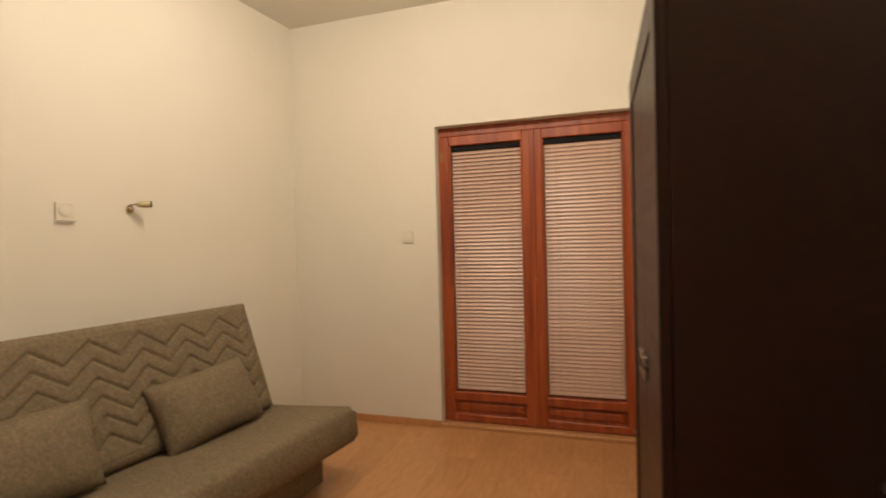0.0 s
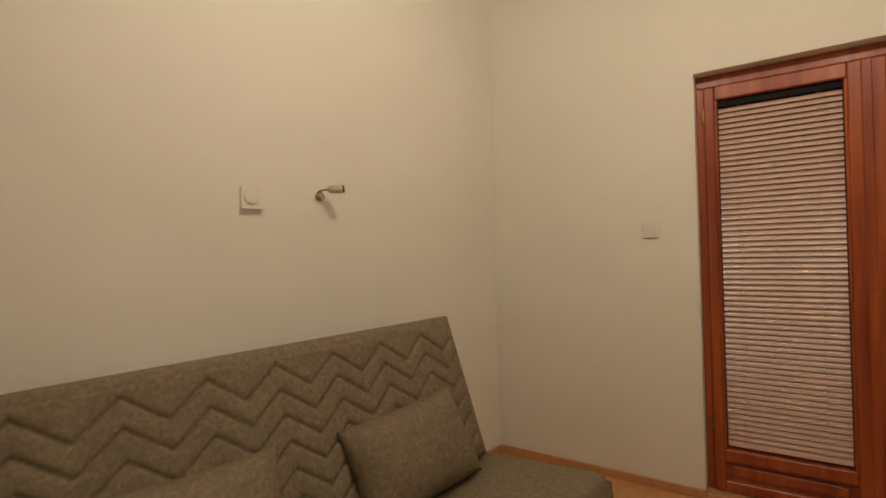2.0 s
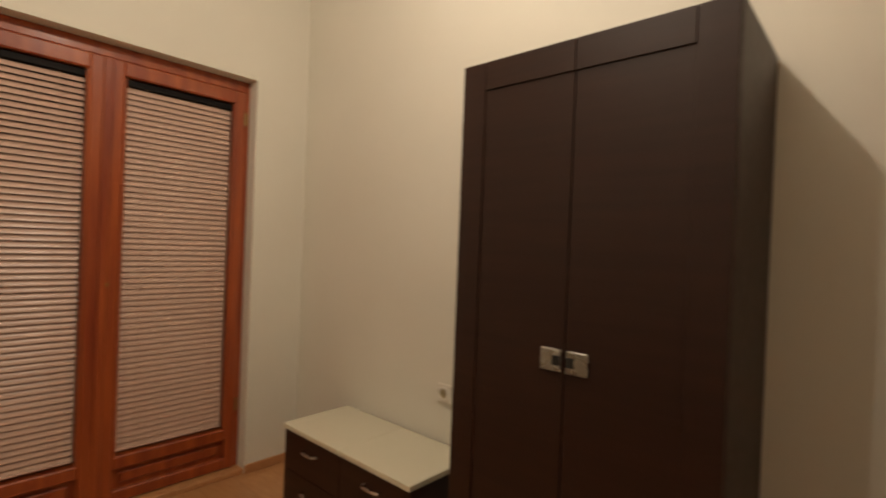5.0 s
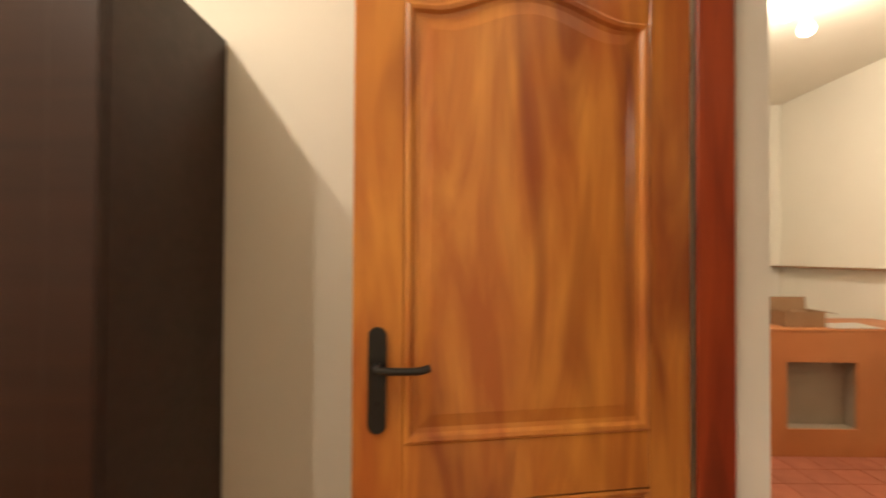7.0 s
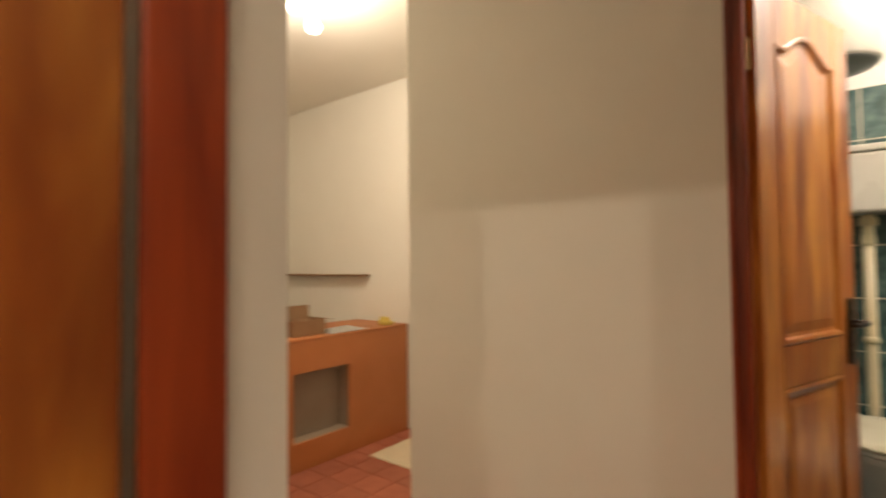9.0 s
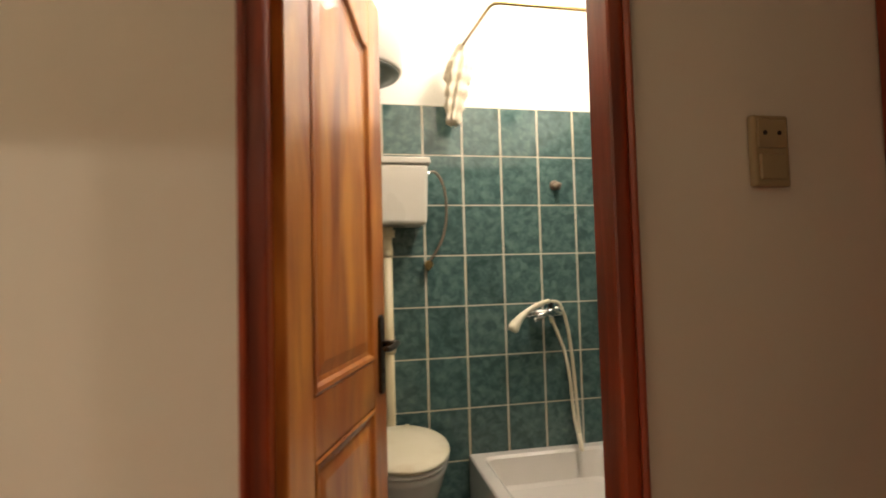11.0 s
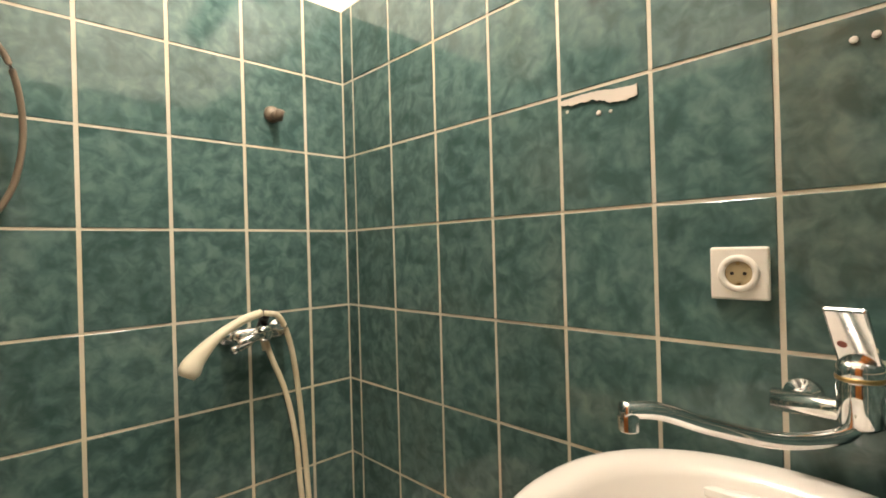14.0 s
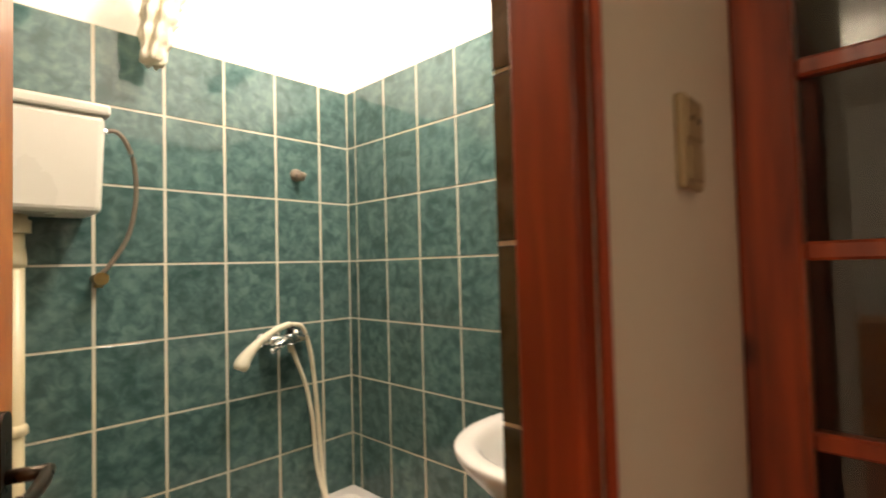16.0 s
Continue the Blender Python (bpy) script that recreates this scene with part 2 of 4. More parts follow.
def spline(points, n=8):
    """Catmull-Rom points through the given ones."""
    p = [Vector(q) for q in points]
    p = [2 * p[0] - p[1]] + p + [2 * p[-1] - p[-2]]
    out = []
    for i in range(1, len(p) - 2):
        for k in range(n):
            t = k / n
            out.append(0.5 * (2 * p[i] + (p[i + 1] - p[i - 1]) * t + (2 * p[i - 1] - 5 * p[i] + 4 * p[i + 1] - p[i + 2]) * t * t
                              + (3 * p[i] - p[i - 1] - 3 * p[i + 1] + p[i + 2]) * t ** 3))
    return out + [p[-2]]


def lathe(profile, seg=24, at=(0, 0, 0), m=None, bm=None):
    """Turned round the z axis: profile of (radius, height)."""
    bm = bm or bmesh.new()
    mm = Matrix.Translation(at) @ (m or Matrix())
    rings = []
    for r, z in profile:
        rings.append([bm.verts.new(mm @ Vector((max(r, 1e-4) * math.cos(a), max(r, 1e-4) * math.sin(a), z)))
                      for a in (2 * math.pi * k / seg for k in range(seg))])
    for a, b in zip(rings, rings[1:]):
        for k in range(seg):
            bm.faces.new((a[k], a[(k + 1) % seg], b[(k + 1) % seg], b[k]))
    bm.faces.new(rings[0][::-1])
    bm.faces.new(rings[-1])
    return bm


def prism(outline, d0, d1, bm=None):
    """An outline in x, z, pulled along y from d0 to d1."""
    bm = bm or bmesh.new()
    a = [bm.verts.new((x, d0, z)) for x, z in outline]
    b = [bm.verts.new((x, d1, z)) for x, z in outline]
    n = len(a)
    bm.faces.new(a)
    bm.faces.new(b[::-1])
    for k in range(n):
        bm.faces.new((a[k], b[k], b[(k + 1) % n], a[(k + 1) % n]))
    return bm


# ---- the plan ----
XL, XR = -2.79, 0.10          # living room, sofa wall and wardrobe wall
YB, YW = 0.47, 4.015           # its door wall and its balcony wall
H = 3.09
YH0 = 0.30                     # hall face of the door wall
YH1 = -0.831                   # hall face of the bathroom wall
YBI = -0.962                   # bathroom face of that wall
XHL = -1.612                   # hall wall with the glazed door
XK = 0.811                     # end of the bathroom wall, where the kitchen opens
BX0, BX1, BY = -1.84, -0.16, -2.42
BZ = 0.20                      # raised bathroom floor
KX1, KY, KH = 3.9, -2.35, 2.9
OX0, OX1, OZ = -1.597, -0.218, 2.20   # balcony opening
DX0, DX1, DZ = -0.80, 0.0, 2.09        # room door opening
PX0, PX1, PZ = -1.027, -0.345, 2.14      # bathroom door opening

SKEW = Matrix.Translation((XL, YW, 0)) @ pose(0, 0, 0, 0, 0, -6)      # the sofa wall runs a little out of square
tagged(part("wall_sofa", box(-0.2, 0, -3.74, 0.30, 0, H), PLASTER, m=SKEW), "", "", "", "structure")
structure("wall_wardrobe", box(XR, XR + 0.2, YB, YW + 0.28, 0, H), PLASTER)


def pierced(x0, x1, d0, d1, h, a, b, top):
    """A wall along x with one opening that starts at the floor."""
    return prism([(x0, 0), (a, 0), (a, top), (b, top), (b, 0), (x1, 0), (x1, h), (x0, h)], d0, d1)


structure("wall_balcony", pierced(XL, XR, YW, YW + 0.28, H, OX0, OX1, OZ), PLASTER)
structure("wall_door", pierced(XL - 0.36, KX1, YH0, YB, H, DX0, DX1, DZ), PLASTER)
structure("ceiling", box(XL - 0.60, XR + 0.2, YB - 0.002, YW + 0.28, H, H + 0.1), CEILING)
structure("wall_bathroom", pierced(XHL, XK, YBI, YH1, KH, PX0, PX1, PZ), PLASTER)
structure("wall_kitchen_side", box(XK - 0.10, XK, KY, YBI, 0, KH), PLASTER)
bm = box(XHL - 0.15, XHL, 0.0, YH0, 0, KH)
box(XHL - 0.15, XHL, YH1, 0.0, 2.1, KH, bm=bm)
box(XHL - 0.15, XHL, YBI, YH1, 0, KH, bm=bm)
structure("wall_entrance", bm, PLASTER)
structure("wall_kitchen_back", box(XK - 0.1, KX1, KY - 0.15, KY, 0, KH), PLASTER)
structure("wall_kitchen_end", box(KX1, KX1 + 0.15, KY - 0.15, YB, 0, KH), PLASTER)
structure("ceiling_hall", box(XHL - 0.15, KX1 + 0.15, KY - 0.15, YH0, KH, KH + 0.1), CEILING)

# bathroom shell: white above the tiles, grout bed behind them
ZT = 2.1625
for nm, b in (("wall_bath_back", (BX0 - 0.12, BX1 + 0.1, BY - 0.12, BY)), ("wall_bath_sink", (BX0 - 0.12, BX0, BY, YBI)),
              ("wall_bath_left", (BX1, BX1 + 0.1, BY, YBI))):
    structure(nm, box(*b, 0, KH), WHITEWASH)
structure("wall_bath_front_paint", box(BX0, PX0, YBI - 0.006, YBI - 0.001, ZT, KH), WHITEWASH)
BED = 0.004
bed_back = structure("tile_bed_back", box(BX0 + BED, BX1, BY, BY + BED, BZ, ZT), GROUT)
bed_sink = structure("tile_bed_sink", box(BX0, BX0 + BED, BY + BED, YBI, BZ, ZT), GROUT)
bed_left = structure("tile_bed_left", box(BX1 - BED, BX1, BY + BED, YBI, BZ, ZT), GROUT)
bed_front = structure("tile_bed_front", box(BX0 + BED, PX0 - 0.032, YBI - BED, YBI, BZ, ZT), GROUT)
floor_bath = structure("floor_bath", box(BX0, BX1, BY, YBI, 0, BZ), GROUT)
structure("bath_threshold", box(PX0, PX1, YBI, YH1, 0, BZ + 0.005, 0.004), MAHOGANY)
structure("ceiling_bath", box(BX0, BX1, BY, YBI, KH - 0.004, KH + 0.05), WHITEWASH)

floor_room = structure("floor_room", box(XL - 0.37, XR, YB, YW + 0.06, -0.1, -0.006), DARK_JOINT)
floor_hall = structure("floor_hall", box(XHL - 0.1, KX1, KY, YB, -0.1, -0.006), PALE_GROUT)

# skirting strips of the living room
bm = box(0, 0.012, -3.55, -0.012, 0, 0.05, 0.003)
bm.transform(SKEW)
box(XL + 0.012, OX0 - 0.0, YW - 0.012, YW, 0, 0.05, 0.003, bm=bm)
box(OX1, XR, YW - 0.012, YW, 0, 0.05, 0.003, bm=bm)
box(XR - 0.012, XR, 3.51, YW - 0.012, 0, 0.05, 0.003, bm=bm)
structure("baseboard", bm, LAMINATE)


# ---- balcony door ----
def balcony_door():
    t = thing("balcony_door", (-0.9079, YW + 0.1, 0), "closed double balcony door of reddish stained wood with two glazed leaves", "door", kind="structure")
    y0, y1 = YW + 0.065, YW + 0.145
    fz = 2.138
    fr = box(OX0, -1.5596, y0 + 0.02, y1 + 0.03, 0.0, fz, 0.004)
    box(-0.2542, OX1, y0 + 0.02, y1 + 0.03, 0.0, fz, 0.004, bm=fr)
    box(OX0, OX1, y0 + 0.02, y1 + 0.03, fz, OZ, 0.004, bm=fr)
    part("door_frame", fr, BALCONY_WOOD, t)
    part("threshold", box(OX0, OX1, YW + 0.005, y1 + 0.03, 0.0, 0.028, 0.004), LAMINATE, t, "worn beech threshold strip")
    for x0, x1, gx0, gx1 in ((-1.5596, -0.9109, -1.512, -0.976), (-0.905, -0.2542, -0.840, -0.303)):
        leaf = part("leaf", box(x0, gx0, y0, y1, 0.032, fz - 0.004, 0.006), BALCONY_WOOD, t)
        part("stile", box(gx1, x1, y0, y1, 0.032, fz - 0.004, 0.006), BALCONY_WOOD, leaf)
        part("top_rail", box(gx0, gx1, y0 + 0.001, y1, 2.064, fz - 0.004, 0.006), BALCONY_WOOD, leaf)
        part("lock_rail", box(gx0, gx1, y0 + 0.001, y1, 0.190, 0.252, 0.006), BALCONY_WOOD, leaf)
        part("bottom_rail", box(gx0, gx1, y0 + 0.001, y1, 0.032, 0.090, 0.006), BALCONY_WOOD, leaf)
        pn = box(gx0, gx1, y0 + 0.03, y0 + 0.05, 0.090, 0.190)
        box(gx0 + 0.03, gx1 - 0.03, y0 + 0.018, y0 + 0.03, 0.112, 0.168, 0.008, bm=pn)
        part("lower_panel", pn, BALCONY_WOOD, leaf)
        bead = box(gx0, gx0 + 0.012, y0 + 0.004, y0 + 0.022, 0.248, 2.064, 0.004)
        box(gx1 - 0.012, gx1, y0 + 0.004, y0 + 0.022, 0.248, 2.064, 0.004, bm=bead)
        part("glazing_bead", bead, BALCONY_WOOD, leaf)
        part("pane", box(gx0, gx1, y0 + 0.062, y0 + 0.065, 0.248, 2.064), GLASS, leaf)
    for z in (0.35, 1.95):
        for x in (-1.5636, -0.2503):
            part("hinge", tube([(x, y0 - 0.004, z), (x, y0 - 0.004, z + 0.07)], 0.007), BRASS, t)
    lock = lathe([(0.012, 0), (0.012, 0.004), (0.004, 0.006)], 12, (-0.8932, y0 - 0.002, 1.08), pose(0, 0, 0, 90))
    part("keyhole_rosette", lock, BRASS, t)
    part("astragal", box(-0.9276, -0.8883, y0 - 0.010, y0 - 0.0005, 0.035, fz - 0.006, 0.005), BALCONY_WOOD, t)


balcony_door()


def blind(gx0, gx1, y, droop, label, tilt_deg):
    t = thing("venetian_blind", ((gx0 + gx1) / 2, y, 2.03), label, "blind", "blinds of the balcony door")
    part("headrail", box(gx0 + 0.004, gx1 - 0.004, y - 0.014, y + 0.014, 2.028, 2.060, 0.003), RAIL_DARK, t)
    n, z0, z1 = 63, 0.286, 2.012
    w = gx1 - gx0 - 0.016
    bm = bmesh.new()
    half, tilt = 0.0152, radians(tilt_deg)
    rows = []
    for k in range(5):
        s = (k / 4 - 0.5) * 2
        crown = 0.0022 * (1 - s * s)
        dy, dz = s * half * math.cos(tilt) - crown * math.sin(tilt), s * half * math.sin(tilt) + crown * math.cos(tilt)
        rows.append([bm.verts.new((e * w / 2, dy, dz)) for e in (-1, 0, 1)])
    for a, b in zip(rows, rows[1:]):
        for k in range(2):
            bm.faces.new((a[k], a[k + 1], b[k + 1], b[k]))
    for f in bm.faces:
        f.smooth = True
    me = bpy.data.meshes.new("slat")
    bm.to_mesh(me)
    bm.free()
    me.materials.append(SLAT)
    rnd = random.Random(int(-gx0 * 100))
    inv = t.matrix_basis.inverted()
    for i in range(n):
        z = z0 + (z1 - z0) * i / (n - 1)
        ob = new("slat", me)
        ob.parent = t
        ob.matrix_parent_inverse = inv
        ob.matrix_basis = pose((gx0 + gx1) / 2, y, z, droop * (i / n - 0.5), rnd.uniform(-0.05, 0.05), 0)
    part("bottom_rail", box(gx0 + 0.008, gx1 - 0.008, y - 0.011, y + 0.011, 0.264, 0.276, 0.003), SLAT, t)
    for x in (gx0 + 0.10, gx1 - 0.10):
        part("ladder_cord", tube([(x, y - 0.013, 0.27), (x, y - 0.013, 2.03)], 0.0009, 5), SLAT, t)


blind(-1.505, -0.983, YW + 0.105, -6, "pinkish aluminium venetian blind, lowered and half tilted", 60)
blind(-0.833, -0.310, YW + 0.105, -4, "pinkish aluminium venetian blind, lowered and almost closed", 67)
# added dark sheet behind the panes, in place of the unlit balcony
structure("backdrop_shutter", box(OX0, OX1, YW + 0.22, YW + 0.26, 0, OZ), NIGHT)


# ---- panelled doors ----
def arch(s):
    s = min(max((s - 0.10) / 0.80, 0), 1)
    return 0.058 * (0.5 - 0.5 * math.cos(2 * math.pi * s)) ** 0.75


def panel_door(name, width, z0, z1, m, label, handle_z, handle_mat, lever=0.102, crown=0.0):
    """A leaf along local x from the hinge (0) to the lock edge, both faces panelled."""
    t = thing(name, m @ Vector((0, 0, z0)), label, "door")
    th, sw = 0.040, 0.105
    a, b = sw, width - sw
    lo0, lo1 = z0 + 0.20, z0 + (z1 - z0) * 0.40
    up0, up1 = z0 + (z1 - z0) * 0.465, z1 - 0.155
    core = part("leaf_core", box(0.02, width - 0.02, -0.009, 0.009, z0 + 0.02, z1 + crown - 0.02), PINE, t, m=m)
    part("hinge_stile", box(0, a, -th / 2, th / 2, z0, z1 + crown, 0.003), PINE, t, m=m)
    part("lock_stile", box(b, width, -th / 2, th / 2, z0, z1 + crown, 0.003), PINE, t, m=m)
    part("bottom_rail", box(a, b, -th / 2 + 0.0004, th / 2 - 0.0004, z0, lo0, 0.003), PINE, t, m=m)
    part("middle_rail", box(a, b, -th / 2 + 0.0004, th / 2 - 0.0004, lo1, up0, 0.003), PINE, t, m=m)
    n = 28
    top = [(a + (b - a) * k / n, up1 + arch(k / n)) for k in range(n + 1)] + [(b, z1 + crown), (a, z1 + crown)]
    part("top_rail", prism(top, -th / 2 + 0.0004, th / 2 - 0.0004), PINE, t, m=m)
    lower = [(a, lo0), (b, lo0), (b, lo1), (a, lo1)]
    upper = [(a, up0), (b, up0)] + [(b - (b - a) * k / n, up1 + arch(1 - k / n)) for k in range(n + 1)]
    for out, nm in ((lower, "lower_panel"), (upper, "upper_panel")):
        cx, cz = (a + b) / 2, (min(z for _, z in out) + max(z for _, z in out)) / 2
        hx, hz = (b - a) / 2, (max(z for _, z in out) - min(z for _, z in out)) / 2

        def inset(d):
            return [(cx + (x - cx) * (1 - d / hx), cz + (z - cz) * (1 - d / hz)) for x, z in out]
        for side in (-1, 1):
            bm = bmesh.new()
            levels = [(0, 0.021), (0.006, 0.0235), (0.014, 0.0215), (0.020, 0.013), (0.030, 0.011), (0.058, 0.0165), (0.064, 0.0165)]
            rings = [[bm.verts.new((x, side * d, z)) for x, z in inset(i)] for i, d in levels]
            k = len(out)
            for r, q in zip(rings, rings[1:]):
                for j in range(k):
                    bm.faces.new((r[j], r[(j + 1) % k], q[(j + 1) % k], q[j]))
            bm.faces.new(rings[-1])
            part(nm, bm, PINE, t, m=m)
    # handles on both faces
    hx = width - 0.05
    for side in (-1, 1):
        y = side * th / 2
        o = [(hx + 0.019 * math.cos(q) * 1.0, handle_z + (0.095 if math.sin(q) > 0 else -0.083) + 0.019 * math.sin(q))
             for q in (2 * math.pi * k / 20 for k in range(20))]
        plate = part("handle_plate", prism(o, y, y + side * 0.008), handle_mat, t, "dark metal handle plate", m=m)
        part("handle_neck", tube([(hx, y + side * 0.006, handle_z + 0.035), (hx, y + side * 0.048, handle_z + 0.035)], 0.009, 12), handle_mat, plate, smooth=True, m=m)
        part("lever", tube(spline([(hx + 0.006, y + side * 0.047, handle_z + 0.035), (hx - 0.03, y + side * 0.05, handle_z + 0.033),
                                   (hx - 0.08, y + side * 0.049, handle_z + 0.032), (hx - lever, y + side * 0.046, handle_z + 0.037)]), 0.008, 10),
             handle_mat, plate, smooth=True, m=m)
        part("keyhole", lathe([(0.006, 0), (0.006, 0.003)], 10, (hx, y + side * 0.008, handle_z - 0.040), pose(0, 0, 0, 90 * -side)), DARK_HOLE, plate, m=m)
    for z in (z0 + 0.22, z1 - 0.25):
        part("hinge", tube([(-0.006, 0.0, z), (-0.006, 0.0, z + 0.09)], 0.008), BRASS, t, m=m)
    return t


HINGE, FREE = Vector((-0.002, 0.497)), Vector((-0.140, 1.247))
ang = math.degrees(math.atan2(FREE.y - HINGE.y, FREE.x - HINGE.x))
panel_door("room_door", 0.765, 0.012, 2.02, pose(HINGE.x, HINGE.y, 0, 0, 0, ang), "orange lacquered pine panel door standing open beside the wardrobe wall", 1.075, BLACK_METAL, crown=0.055)
HB, FB = Vector((-0.385, -0.895)), Vector((-0.600, -1.470))
angb = math.degrees(math.atan2(FB.y - HB.y, FB.x - HB.x))
panel_door("bathroom_door", 0.585, 0.222, 2.105, pose(HB.x, HB.y, 0, 0, 0, angb), "orange lacquered pine panel door opened into the bathroom", 1.10, BRONZE)


def door_frame(name, x0, x1, y0, y1, z0, z1, w, label, casing=None):
    t = thing(name, ((x0 + x1) / 2, (y0 + y1) / 2, z0), label, "door frame", kind="structure")
    part("jamb", box(x0, x0 + w, y0, y1, z0, z1, 0.004), MAHOGANY, t)
    part("jamb", box(x1 - w, x1, y0, y1, z0, z1, 0.004), MAHOGANY, t)
    part("head", box(x0 + w, x1 - w, y0 + 0.001, y1 - 0.001, z1 - w, z1, 0.004), MAHOGANY, t)
    if casing:
        cw, cy0, cy1 = casing
        part("casing", box(x0 - cw, x0 + 0.006, cy0, cy1, z0 if z0 < 0.05 else 0.0, z1 + cw, 0.005), MAHOGANY, t)
        part("casing", box(x1 - 0.006, x1 + cw, cy0, cy1, z0 if z0 < 0.05 else 0.0, z1 + cw, 0.005), MAHOGANY, t)
        part("casing_head", box(x0 + 0.006, x1 - 0.006, cy0, cy1 - 0.001, z1 - 0.008, z1 + cw, 0.005), MAHOGANY, t)
    return t


door_frame("room_door_frame", DX0 + 0.001, DX1 - 0.001, 0.385, YB + 0.006, 0, DZ - 0.001, 0.012, "red stained wooden door frame in the plastered opening")
door_frame("bathroom_door_frame", PX0 + 0.002, PX1 - 0.002, -0.913, YH1 - 0.001, BZ + 0.005, PZ - 0.002, 0.035, "red stained wooden door frame of the bathroom",
           (0.008, YH1, YH1 + 0.014))


# ---- living room ----
def wardrobe():
    x0, y0, y1, h = -0.36, 1.625, 2.387, 1.885
    t = thing("wardrobe", ((x0 + XR) / 2, (y0 + y1) / 2, 0), "tall dark wenge two-door wardrobe against the wall", "wardrobe")
    part("side_panel", box(x0 + 0.02, XR - 0.004, y0, y0 + 0.018, 0, h, 0.001), WENGE, t)
    part("side_panel", box(x0 + 0.02, XR - 0.004, y1 - 0.018, y1, 0, h, 0.001), WENGE, t)
    part("top_panel", box(x0 + 0.02, XR - 0.004, y0 + 0.018, y1 - 0.018, h - 0.018, h - 0.0005), WENGE, t)
    part("back_panel", box(XR - 0.008, XR - 0.0045, y0 + 0.018, y1 - 0.018, 0.08, h - 0.018), WENGE, t)
    part("plinth", box(x0 + 0.05, x0 + 0.066, y0 + 0.018, y1 - 0.018, 0, 0.08), WENGE, t)
    ym = (y0 + y1) / 2
    for a, b, s in ((y0 + 0.001, ym - 0.0015, -1), (ym + 0.0015, y1 - 0.001, 1)):
        d = part("door", box(x0 + 0.001, x0 + 0.019, a, b, 0.082, h - 0.003, 0.0015), WENGE, t)
        outer = a if s < 0 else b
        for q in (box(x0 - 0.004, x0 + 0.001, min(outer, outer - s * 0.085), max(outer, outer - s * 0.085), 0.082, h - 0.003, 0.0012),
                  box(x0 - 0.004, x0 + 0.001, min(outer - s * 0.0865, ym + s * 0.0015), max(outer - s * 0.0865, ym + s * 0.0015), h - 0.088, h - 0.003, 0.0012)):
            part("door_border", q, WENGE, d)
        yc = ym + s * 0.038
        hd = box(x0 - 0.009, x0 + 0.001, yc - 0.030, yc + 0.030, 0.998, 1.058, 0.002)
        part("handle_plate", hd, STEEL, d, "square brushed steel handle plate")
        part("finger_slot", box(x0 - 0.0105, x0 - 0.0085, yc - 0.030 if s > 0 else yc + 0.006, yc - 0.006 if s > 0 else yc + 0.030, 1.015, 1.041, 0.0006), DARK_HOLE, d)


wardrobe()


def dresser():
    x0, y0, y1, h = -0.285, 2.625, 3.49, 0.45
    t = thing("low_dresser", ((x0 + XR) / 2, (y0 + y1) / 2, 0), "low dark wenge dresser with a cream glossy top and steel handles", "dresser")
    ym = (y0 + y1) / 2
    part("top", box(x0 - 0.012, XR - 0.016, ym + 0.001, y1, h - 0.022, h, 0.002), WHITE_TOP, t, "cream glossy laminate top")
    part("top", box(x0 - 0.012, XR - 0.016, y0, ym - 0.001, h - 0.022, h, 0.002), WHITE_TOP, t, "cream glossy laminate top")
    part("carcass", box(x0 + 0.018, XR - 0.016, y0 + 0.004, y1 - 0.004, 0.05, h - 0.022), WENGE, t)
    part("plinth", box(x0 + 0.04, XR - 0.03, y0 + 0.02, y1 - 0.02, 0, 0.05), WENGE, t)
    for a, b in ((y0 + 0.004, ym - 0.002), (ym + 0.002, y1 - 0.004)):
        for z0, z1 in ((0.052, 0.236), (0.240, h - 0.026)):
            d = part("drawer_front", box(x0, x0 + 0.018, a, b, z0, z1, 0.0015), WENGE, t)
            yc, zc = (a + b) / 2, (z0 + z1) / 2 + 0.03
            part("handle", tube(spline([(x0, yc - 0.05, zc), (x0 - 0.020, yc - 0.042, zc), (x0 - 0.025, yc, zc), (x0 - 0.020, yc + 0.042, zc), (x0, yc + 0.05, zc)], 5), 0.0055, 8),
                 STEEL, d, "curved steel handle", True)


dresser()


def zigzag(u, v):
    """Quilting: how deep the seam lies at u metres along and v metres down from the top."""
    tri = abs((u / 0.23) % 1 - 0.5) * 2
    best = 1.0
    for k in (0.120, 0.205, 0.290, 0.375, 0.460, 0.545):
        best = min(best, abs(v - (k + (tri - 0.5) * 0.090)))
    return best


